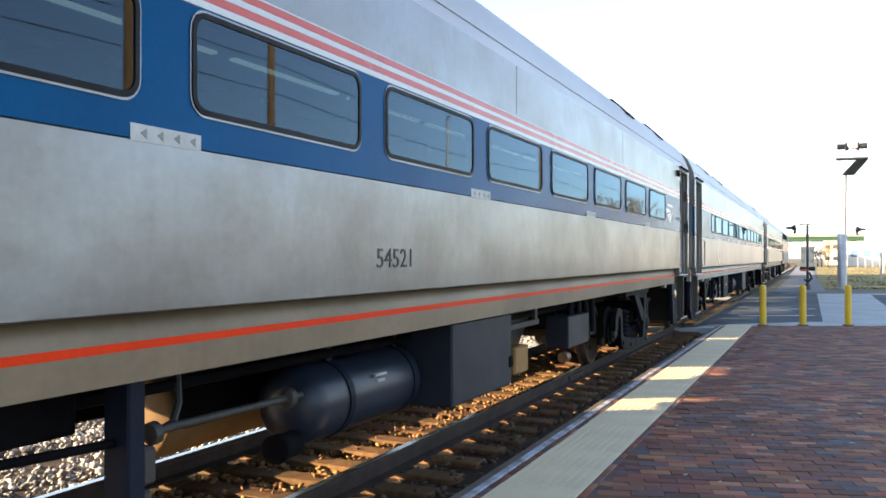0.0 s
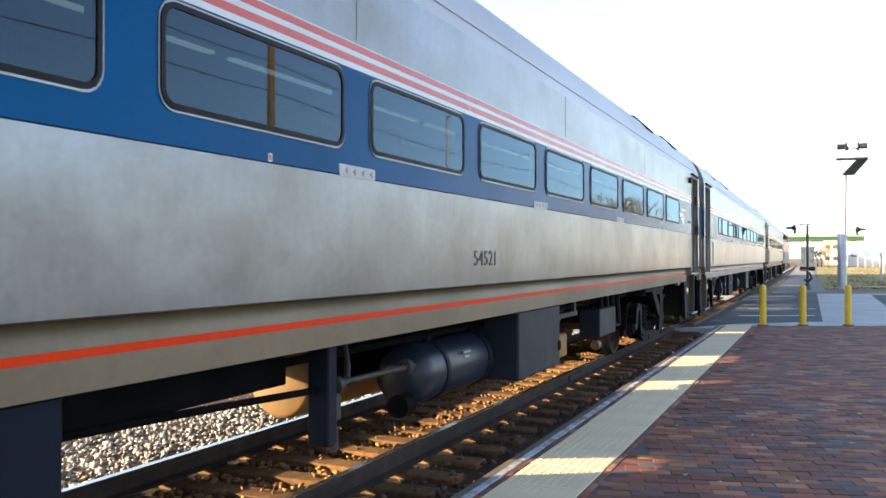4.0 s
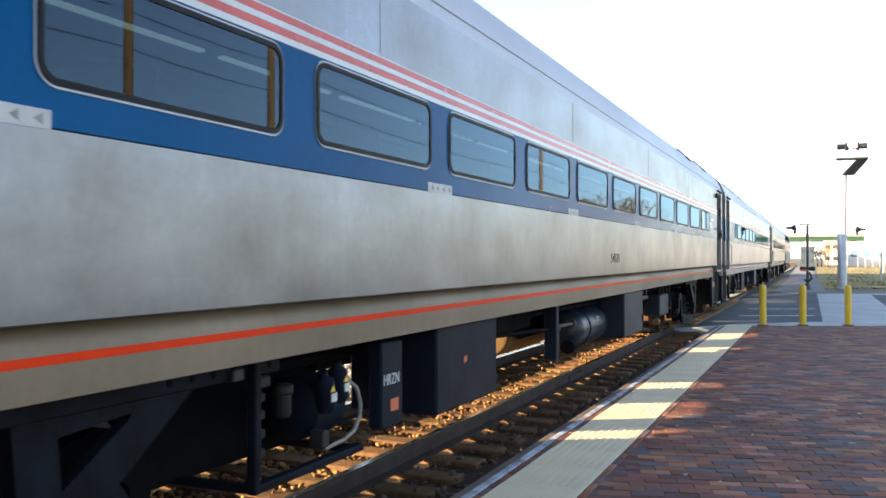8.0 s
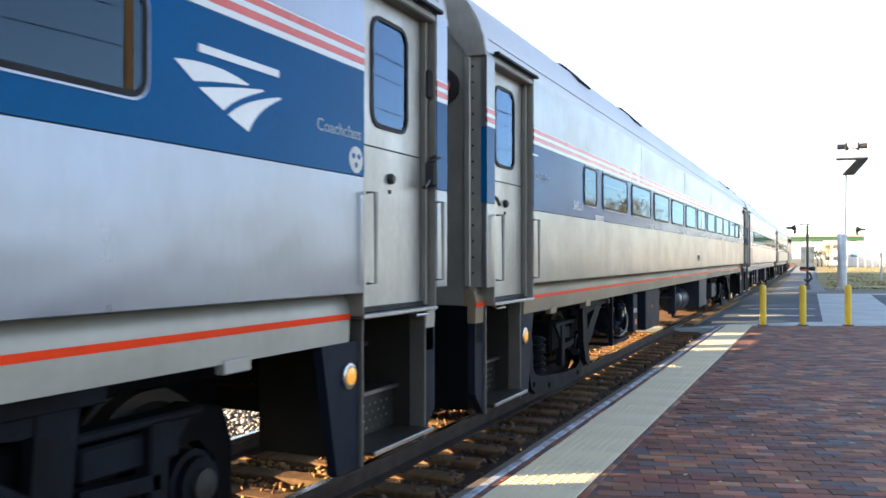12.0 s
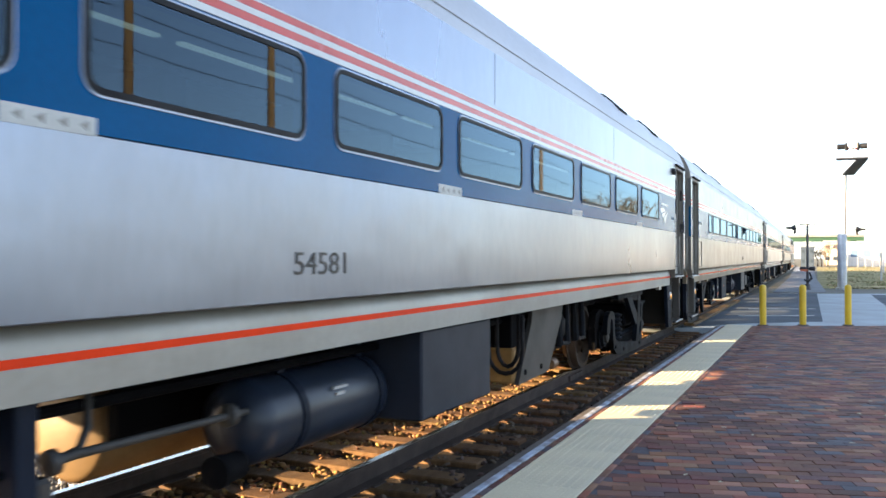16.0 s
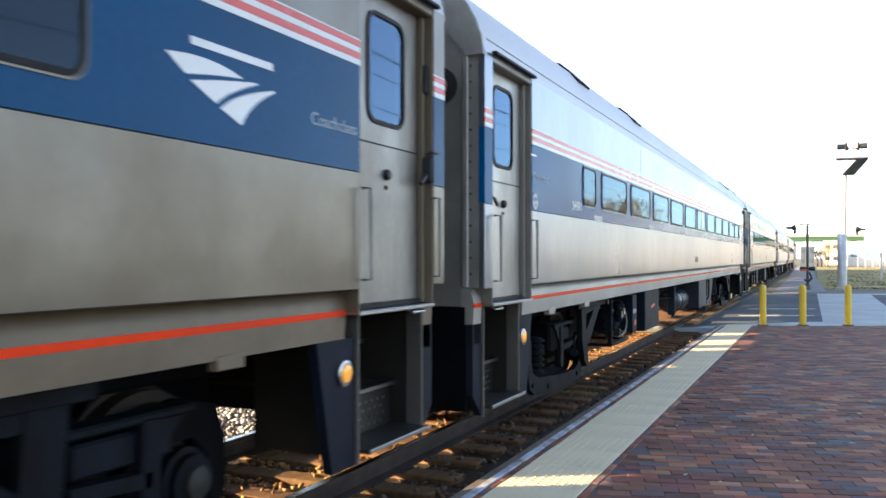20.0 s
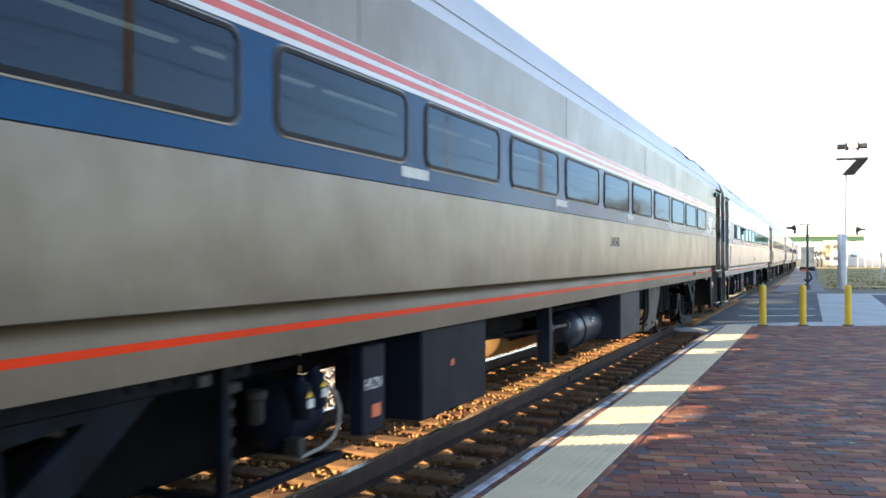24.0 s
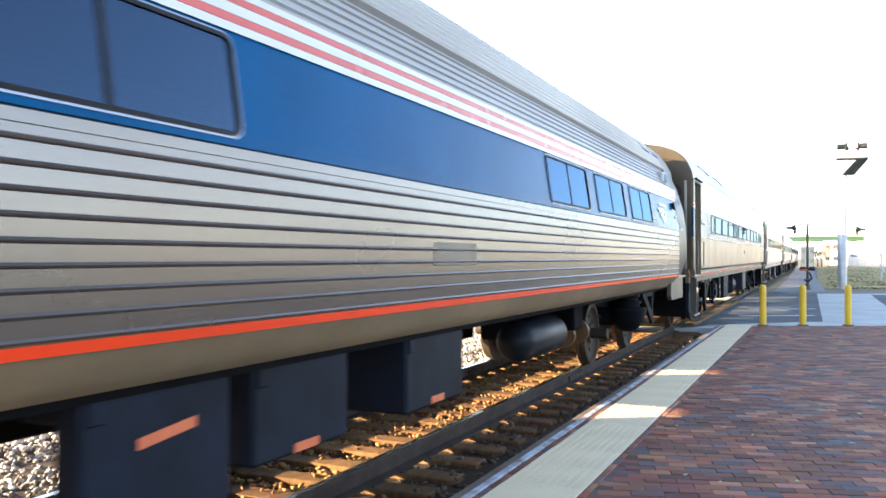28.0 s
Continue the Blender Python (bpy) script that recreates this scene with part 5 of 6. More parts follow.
    gear("control_box", "slate", 0.75, 1.46, 1.15, 2.48, 0.47, 1.10, 0.015, "slate-grey steel equipment box")
    if skin == "alu_worn":
        rb = gear("relay_box", "slate", 1.02, 1.30, 4.92, 5.86, 0.53, 0.90, 0.012, "small slate-grey hanging box")
        Mesh().box(1.05, 1.11, 5.0, 5.08, 0.89, 1.1).box(1.05, 1.11, 5.7, 5.78, 0.89, 1.1).obj("hanger", "dark", rb)
        Mesh().box(1.24, 1.30, 2.75, 3.80, 0.90, 0.955, 0.006).box(1.24, 1.28, 2.75, 2.82, 0.90, 1.1).box(1.24, 1.28, 3.72, 3.80, 0.90, 1.1).obj("tread_rail", "splash", r, "grey hanging angle bar")
        Mesh().box(1.28, 1.42, 2.38, 2.55, 1.0, 1.1, 0.01).box(1.40, 1.47, 2.40, 2.50, 0.62, 0.72, 0.01).obj("latch_block", "dark", r)
        # Only the lit lower part of the box is built, without its shaded top.
        gear("drop_box", "tanlit", 0.75, 1.10, 3.62, 4.05, 0.375, 0.66, 0.02, "ochre underfloor box")
    hx = 0.72 if skin == "alu_worn" else 1.255
    low = 0.16 if skin == "alu_worn" else 0.0
    hb = Mesh().prism([(3.66, 0.37 + low), (4.65, 0.39 + low), (5.16, 0.93), (5.20, 1.10), (4.12, 1.10), (4.07, 0.95)], "x", hx, hx + 0.045)
    ho = hb.obj("splash_plate", "splash", r, "scuffed grey slanted plate")
    for y, z in ((3.86, 0.47 + low), (4.38, 0.47 + low)):
        Mesh().lathe((hx + 0.045, y, z), (1, 0, 0), [(0, 0.03), (0.012, 0.025)], 10).obj("bolt", "dark", ho)
    Mesh().lathe((1.22, 4.95, 0.42), (0, 1, 0), [(0, 0.03), (0.0, 0.06), (0.16, 0.06)], 14).obj("drain_cap", "disc", r, "rusty brown drain cap", smooth=True)
    # Dark box added amid the underside to block the view to lit ballast.
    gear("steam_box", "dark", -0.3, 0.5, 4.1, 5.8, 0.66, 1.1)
    # Unseen far-side boxes, spaced by where sun patches fall on the platform.
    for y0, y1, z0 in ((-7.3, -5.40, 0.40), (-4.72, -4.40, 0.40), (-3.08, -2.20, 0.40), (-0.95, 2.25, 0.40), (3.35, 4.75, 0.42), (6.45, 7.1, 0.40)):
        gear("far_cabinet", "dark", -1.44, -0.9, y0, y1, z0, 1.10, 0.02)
    # More dark fillers along the middle, added for the same purpose.
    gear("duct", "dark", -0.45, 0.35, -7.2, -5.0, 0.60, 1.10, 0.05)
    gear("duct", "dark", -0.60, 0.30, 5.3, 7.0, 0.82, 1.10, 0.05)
    for y in (5.25, 5.95):
        Mesh().pipe([(1.22, y, 1.1), (1.24, y, 0.62), (1.24, y + 0.34, 0.60), (1.22, y + 0.36, 1.1)], 0.035, 8).obj("hanger_frame", "bogie", r, "slate-grey hanging frame")
    Mesh().lathe((1.12, 5.55, 0.66), (0.1, 0.3, 1), [(0, 0.06), (0.05, 0.10), (0.22, 0.10), (0.28, 0.05)], 14).obj("strainer", "grime", r, smooth=True)
    # One more dark filler, added behind the control box.
    gear("duct", "dark", -0.60, 0.40, 0.4, 2.6, 0.70, 1.10, 0.05)
    if skin != "alu_worn":
        db = gear("drop_box", "tanlit", 0.71, 1.25, 3.66, 4.05, 0.375, 0.72, 0.02, "ochre underfloor box")
        # The box's shaded top is made as a separate dark piece.
        Mesh().box(0.80, 1.22, 3.68, 4.04, 0.70, 1.10, 0.01).obj("upper_housing", "dark", db)
    for x, z in ((0.9, 1.02), (1.1, 0.98), (-0.9, 1.0)):
        Mesh().tube((x, -7.5, z), (x, 7.4, z), 0.028, 8).obj("brake_pipe", "dark", r)
    for dy, w, zb in () if skin == "alu_worn" else ((0.0, 0.17, 0.50), (0.07, 0.11, 0.56)):
        y, xm = 3.48 + dy, 1.23
        pts = [(xm - w, y, 1.02), (xm - w, y, zb + 0.24)] + [(xm - w * math.cos(math.pi * k / 8), y, zb + 0.2 - 0.2 * math.sin(math.pi * k / 8)) for k in range(1, 8)] + [(xm + w, y, zb + 0.24), (xm + w, y, 1.06)]
        Mesh().pipe(pts, 0.021).obj("loop_hose", "gasket", r, "hanging black hose loop")


def blade(mesh, x, pts_a, pts_b):
    n = len(pts_a)
    vs = [(x, y, z) for y, z in pts_a] + [(x, y, z) for y, z in pts_b]
    mesh.add(vs, [(i, i + 1, n + i + 1, n + i) for i in range(n - 1)])


def emblem(r, y0, z0, w, h, x=SIDE + 0.004):
    """Three white tapering blades under a plain bar."""
    m = Mesh()
    def arc(p0, p1, p2, n=8):
        return [((1 - t) ** 2 * p0[0] + 2 * t * (1 - t) * p1[0] + t * t * p2[0], (1 - t) ** 2 * p0[1] + 2 * t * (1 - t) * p1[1] + t * t * p2[1]) for t in [k / n for k in range(n + 1)]]
    def P(l):
        return [(y0 + a * w, z0 + b * h) for a, b in l]
    blade(m, x, P(arc((0.0, 0.86), (0.35, 1.02), (0.66, 0.80))), P(arc((0.16, 0.60), (0.40, 0.72), (0.66, 0.78))))
    blade(m, x, P(arc((0.20, 0.52), (0.45, 0.66), (0.80, 0.78))), P(arc((0.42, 0.26), (0.52, 0.50), (0.82, 0.76))))
    blade(m, x, P(arc((0.46, 0.20), (0.60, 0.52), (1.0, 0.74))), P(arc((0.66, 0.0), (0.74, 0.42), (1.0, 0.70))))
    ob = m.obj("emblem", "white", r, "three white tapering blades", fix=False)
    Mesh().box(x - 0.003, x, y0 + 0.2 * w, y0 + 0.98 * w, z0 + h * 1.08, z0 + h * 1.21).obj("emblem_bar", "white", r)
    return ob


# ---- ribbed stainless coach ----
def ribbed_coach():
    r = root("ribbed_coach")
    skin = "alu_ribbed"
    L0, L1 = -11.25, 11.25
    wins = [(-10.9, -9.4), (-8.9, -7.4), (-6.9, -5.4), (-4.9, -3.4), (-3.13, -1.58), (3.22, 4.77), (5.16, 6.72), (7.12, 8.66)]

    def curve(z):
        """Half width of the tube-like body."""
        d = z - 1.76
        return 1.61 - (0.10 * d * d + 0.03 * d ** 4 if d > 0 else 0.09 * d * d)
    for s in (1, -1):
        prof = []
        z = 1.30
        while z < 2.02:
            for dz, dx in ((0.0, 0.0), (0.004, 0.008), (0.011, 0.010), (0.021, 0.0), (0.082, -0.001)):
                prof.append((s * (curve(z + dz) + dx), z + dz))
            z += 0.084
        Mesh().strip(prof, [L0, 0, L1]).obj("ribbed_side", skin, r, "ribbed stainless steel lower side")
        Mesh().strip([(s * 1.40, 1.06), (s * 1.50, 1.13), (s * curve(1.28), 1.30)], [L0, L1]).obj("sill", "sill", r, smooth=True)
        Mesh().box(s * (curve(1.27) - 0.02), s * (curve(1.27) + 0.004), L0, L1, 1.252, 1.295).obj("sill_stripe", "red", r)
        Mesh().box(s * 1.56, s * 1.603, L0, L1, 2.02, 2.085, 0.01).obj("belt_rail", skin, r)
        bl = Mesh()
        panel_with_holes(bl, s, s * 1.60, 2.085, 2.62, L0, L1, [(a + 0.03, b - 0.03) for a, b in wins], 2.15, 2.575)
        bl.obj("window_band", "blue", r, "blue painted window band")
        for z0, z1, mat in ((2.62, 2.66, "white"), (2.662, 2.70, "red_faded"), (2.702, 2.75, "white"), (2.752, 2.785, "red_faded"), (2.787, 2.82, "white")):
            Mesh().box(s * 1.53, s * (curve(z0) + 0.008), L0, L1, z0, z1).obj("stripe", mat, r)
        for a, b in wins:
            fr = Mesh()
            frame_ring(fr, s, s * 1.60, (a + b) / 2, 2.362, b - a, 0.47, 0.06, 0.020, 0.010)
            fr.box(s * 1.585, s * 1.606, (a + b) / 2 - 0.016, (a + b) / 2 + 0.016, 2.15, 2.575)
            w = fr.obj("window", "gasket", r, "wide two-pane coach window")
            rim = Mesh()
            frame_ring(rim, s, s * 1.60, (a + b) / 2, 2.362, b - a + 0.022, 0.492, 0.07, 0.014, 0.006)
            rim.obj("rim", "alu_clean", w, "thin bare metal rim")
            pane(s, s * 1.596, s * 1.602, a + 0.02, b - 0.02, 2.14, 2.59, "pane_blue", w)
    zs = [2.82 + 0.065 * k for k in range(6)]
    up = []
    for z in zs:
        for dz, dx in ((0.0, 0.0), (0.012, 0.018), (0.026, 0.018), (0.038, 0.0)):
            up.append((curve(z + dz) + dx - 0.0, z + dz))
    top = [(1.32, 3.22), (1.23, 3.40), (1.09, 3.59), (0.90, 3.74), (0.6, 3.85), (0.2, 3.90)]
    ribs = []
    for a, b in zip(top, top[1:]):
        n = max(2, round(math.hypot(b[0] - a[0], b[1] - a[1]) / 0.065))
        for k in range(n):
            for q, out in ((0.0, 0.0), (0.12, 0.016), (0.42, 0.016), (0.55, 0.0)):
                t = (k + q) / n
                ribs.append((a[0] + (b[0] - a[0]) * t + out * 0.6, a[1] + (b[1] - a[1]) * t + out))
    half = up + ribs + [top[-1]]
    full = half + [(-x, z) for x, z in reversed(half)]
    rf = Mesh().strip(full, [L0, 0, L1]).obj("roof", "ribbed_roof", r, "ribbed stainless steel roof")
    for y in (10.15, 10.98):
        Mesh().prism([(1.20, 3.40), (1.04, 3.60), (1.06, 3.64), (1.24, 3.42)], "y", y - 0.22, y + 0.22).obj("vent", "gasket", rf)
    smooth_prof = [(1.46, 1.06), (1.52, 1.3), (curve(1.6), 1.6), (curve(1.9), 1.9), (curve(2.2), 2.2), (curve(2.5), 2.5), (curve(2.9), 2.9), (curve(3.08), 3.08), (1.32, 3.23), (1.23, 3.41), (1.09, 3.60), (0.90, 3.75), (0.6, 3.86), (0.2, 3.91)]
    fullp = smooth_prof + [(-x, z) for x, z in reversed(smooth_prof)]
    for e in (-1, 1):
        ys = sorted((e * 11.25, e * 12.15))
        Mesh().strip(fullp, ys).obj("smooth_end", "dull_end", r, "smooth stainless end ring", smooth=True)
        nar = [(x * 0.975, 1.06 + (z - 1.06) * 0.985) for x, z in fullp]
        Mesh().prism(nar, "y", *sorted((e * 12.15, e * 12.33))).obj("dark_joint", "gasket", r)
        Mesh().prism([(x * 0.96, 1.06 + (z - 1.06) * 0.98) for x, z in fullp], "y", *sorted((e * 12.33, e * 12.52))).obj("end_cap", "dull_end", r)
        for s in (1, -1):
            ya, yb = sorted((e * 11.42, e * 11.80))
            g = Mesh()
            frame_ring(g, s, s * 1.60, (ya + yb) / 2, 2.42, 0.40, 0.62, 0.08, 0.02, 0.006)
            d = g.obj("door_window", "alu_worn", r)
            Mesh().box(s * 1.585, s * 1.604, ya + 0.015, yb - 0.015, 2.13, 2.71).obj("pane", "bluewall", d)
            Mesh().box(s * 1.52, s * 1.60, *sorted((e * 11.28, e * 12.1)), 1.235, 1.262).obj("threshold", "chrome", r)
        for s in (1, -1):
            Mesh().prism([(e * 10.92, 0.90), (e * 11.02, 0.83), (e * 12.30, 0.83), (e * 12.30, 1.26), (e * 10.92, 1.26)], "x", s * 1.44, s * 1.512).obj("end_skirt", "dull_end", r, "dull stainless skirt under the door")
        cp = Mesh().box(-0.12, 0.12, *sorted((e * 12.3, e * 12.92)), 0.72, 0.98, 0.02).box(-0.6, 0.6, *sorted((e * 12.62, e * 12.8)), 1.2, 3.4, 0.02)
        cp.obj("coupler", "dark", r)
    Mesh().box(1.60, 1.65, 10.80, 10.90, 2.44, 2.58, 0.02).obj("mirror_bracket", "gasket", r)
    ml = Mesh().box(1.30, 1.47, 10.36, 10.80, 2.90, 3.10, 0.03).obj("marker_lamp", "galv", r, "grey marker lamp housing with a blue lens")
    Mesh().box(1.46, 1.48, 10.46, 10.72, 2.935, 3.065, 0.02).obj("lens", "bluewall", ml)
    emblem(r, 9.26, 2.16, 0.82, 0.27, 1.606)
    Mesh().box(1.58, 1.612, 0.48, 1.24, 1.535, 1.695, 0.004).obj("side_plate", "dull_end", r, "dull metal plate on the ribs")
    for y, w, z, h in ((8.64, 0.45, 2.20, 0.05), (11.02, 0.12, 2.5, 0.03), (11.0, 0.16, 2.3, 0.05)):
        Mesh().box(1.60, 1.604, y, y + w, z, z + h).obj("small_mark", "faded_mark", r)
    Mesh().lathe((1.60, 11.12, 2.14), (1, 0, 0), [(0, 0.055), (0.004, 0.055)], 18).obj("round_mark", "white", r)
    # the flat band, its windows and marks follow the curve of the body
    for ob in [o for c in r.children for o in (c, *c.children)]:
        if ob.name.split(".")[0] in ("window_band", "window", "rim", "pane", "emblem", "emblem_bar", "small_mark", "round_mark", "door_window", "mirror_bracket", "belt_rail"):
            for v in ob.data.vertices:
                v.co.x += (curve(v.co.z) - 1.60) * (1 if v.co.x > 0 else -1)
    ins = Mesh().box(-1.45, 1.45, -12.2, 12.2, 1.24, 1.30).box(-1.20, 1.20, -12.2, 12.2, 3.05, 3.09)
    ins.obj("floor_and_ceiling", "interior", r)
    fl = Mesh().box(-1.38, 1.38, -11.6, 11.6, 1.02, 1.2)
    fl.obj("underframe", "dark", r)
    for c in (-9.25, 9.25):
        t = Mesh()
        for s in (-1, 1):
            t.prism([(c - 1.5, 0.62), (c + 1.5, 0.62), (c + 1.5, 0.80), (c + 0.5, 0.66), (c - 0.5, 0.66), (c - 1.5, 0.80)], "x", s * 0.60, s * 0.70)
            k = 1 if c > 0 else -1
            bk = Mesh().box(s * 1.22, s * 1.28, c + k * 0.28, c + k * 1.20, 0.93, 1.05, 0.01)
            bk.prism([(c + k * 1.05, 1.0), (c + k * 1.20, 1.0), (c + k * 1.20, 0.45), (c + k * 1.10, 0.45)], "x", s * 1.222, s * 1.278)
            bk.prism([(c + k * 0.30, 0.96), (c + k * 0.58, 0.96), (c + k * 1.12, 0.66), (c + k * 1.12, 0.46)], "x", s * 1.224, s * 1.276)
            bk.obj("outrigger_bracket", "bogie", r, "slate-grey bracket with a three-cornered hole")
        t.box(-1.15, 1.15, c - 0.22, c + 0.22, 0.5, 0.78, 0.03)
        # Solid middle block, added to keep lit ballast from showing behind the wheels.
        t.box(-0.56, 0.56, c - 2.4, c + 2.4, 0.40, 1.03, 0.03)
        to = t.obj("truck_frame", "bogie", r, "grimy inboard truck frame")
        for s in (-1, 1):
            Mesh().lathe((s * 1.08, c - 0.05, 0.40), (0, 0, 1), [(0, 0.08), (0.05, 0.18), (0.2, 0.28), (0.32, 0.31), (0.38, 0.315), (0.385, 0.28), (0.40, 0.20), (0.44, 0.20), (0.46, 0.23), (0.49, 0.23), (0.51, 0.18), (0.54, 0.18), (0.56, 0.21), (0.59, 0.21), (0.62, 0.17)], 28).obj("air_spring", "bogie", to, smooth=True)
        for y in (-1.295, 1.295):
            wheelset(r, c + y)
    Mesh().lathe((1.05, 3.62, 0.71), (0, 1, 0), [(0, 0.05), (0.07, 0.17), (0.14, 0.215), (1.36, 0.215), (1.43, 0.17), (1.50, 0.05)], 28).obj("air_tank", "tankdark", r, "dark blue-grey cylindrical tank", smooth=True)
    for y0, y1, z0, ra, rb, rz in ((-2.26, -1.34, 0.42, -1.96, -1.60, 0.80), (-1.16, -0.22, 0.52, -0.80, -0.56, 0.53), (0.57, 1.58, 0.50, 0.98, 1.20, 0.52), (-5.4, -3.4, 0.5, -3.8, -3.55, 0.6)):
        b = Mesh().box(1.20 if y0 < -2 and y1 > -2 else 0.75, 1.36, y0, y1, z0, 1.05, 0.02).box(1.0, 1.375, y0 + 0.02, y0 + 0.12, 0.92, 1.08, 0.01).obj("equipment_box", "box", r, "slate-grey underfloor box")
        tilt = 0.02 if rb - ra > 0.3 else 0.0
        Mesh().prism([(ra, rz - tilt), (rb, rz + tilt), (rb, rz + tilt + 0.05), (ra, rz - tilt + 0.05)], "x", 1.355, 1.364).obj("reflector", "orange", b)
    for x0, x1, y0, y1, z0 in ((0.80, 1.22, 5.45, 5.85, 0.70), (0.70, 1.00, 6.05, 6.55, 0.50)):
        Mesh().box(x0, x1, y0, y1, z0, 1.05, 0.02).obj("brake_gear_box", "dark", r)
    for y in (5.62, 6.30):
        Mesh().lathe((1.02, y, 0.62), (0, 1, 0), [(0, 0.06), (0.0, 0.16), (0.05, 0.16), (0.05, 0.06)], 18).obj("brake_cylinder", "disc", r, "rusty brake cylinder", smooth=True)
    # Unseen boxes on the far side, placed to shape the sun patches.
    for y0, y1 in ((-5.0, -2.4), (-1.7, -0.35), (-0.10, 0.05), (0.28, 1.80), (3.05, 4.0), (4.2, 5.28), (6.15, 7.2)):
        Mesh().box(-1.36, -0.8, y0, y1, 0.40, 1.05, 0.02).obj("far_box", "dark", r)
    Mesh().box(-0.9, 0.4, 2.95, 3.6, 0.7, 1.05, 0.03).obj("blower_box", "dark", r)
    tagged(r, "ribbed stainless steel coach with a blue window band", "train car")
    return r


def locomotive():
    r = root("locomotive")
    body = [(1.52, 1.15), (1.55, 1.6), (1.55, 3.3), (1.40, 3.75), (0.9, 4.10), (0.3, 4.2), (-0.3, 4.2), (-0.9, 4.10), (-1.40, 3.75), (-1.55, 3.3), (-1.55, 1.6), (-1.52, 1.15)]
    Mesh().prism(body, "y", -10.0, 7.2).obj("body", "endgrey", r, "dull silver locomotive body", smooth=True)
    nose = Mesh()
    nv = [(x, 7.2, z) for x, z in body] + [(x * 0.8, 10.2, 1.15 + (z - 1.15) * (0.55 if z > 2.5 else 0.9)) for x, z in body]
    n = len(body)
    nose.add(nv, [(i, (i + 1) % n, n + (i + 1) % n, n + i) for i in range(n)] + [tuple(range(n, 2 * n))])
    nose.obj("nose", "endgrey", r, smooth=True)
    for s in (1, -1):
        Mesh().box(s * 1.54, s * 1.556, -9.9, 7.0, 2.1, 3.0).obj("side_band", "blue", r)
        for y in (-8.5, -6.0, -3.5, -1.0, 1.5):
            g = Mesh()
            for k in range(8):
                g.box(s * 1.55, s * 1.575, y - 0.8, y + 0.8, 3.1 + k * 0.05, 3.13 + k * 0.05)
            g.obj("louvre", "dark", r)
        Mesh().box(s * 1.53, s * 1.57, 5.2, 6.4, 2.6, 3.25, 0.03).obj("cab_window", "darkglass", r)
    Mesh().box(-1.3, 1.3, -4.0, 3.0, 0.35, 1.15, 0.1).obj("fuel_tank", "dark", r)
    Mesh().box(-0.5, 0.5, -10.6, -10.0, 0.7, 1.1, 0.03).obj("coupler", "dark", r)
    for c in (-6.6, 6.6):
        t = Mesh()
        for s in (-1, 1):
            t.prism([(c - 2.0, 0.5), (c - 1.7, 0.95), (c + 1.7, 0.95), (c + 2.0, 0.5), (c + 0.8, 0.35), (c - 0.8, 0.35)], "x", s * 0.95, s * 1.15)
        t.obj("truck_frame", "bogie", r)
        for y in (-1.3, 1.3):
            wheelset(r, c + y)
    Mesh().lathe((0, -2, 4.2), (0, 0, 1), [(0, 0.7), (0.12, 0.7), (0.16, 0.6)], 24).obj("roof_fan", "dark", r)
    tagged(r, "dull grey diesel locomotive at the train's head", "locomotive")
    return r


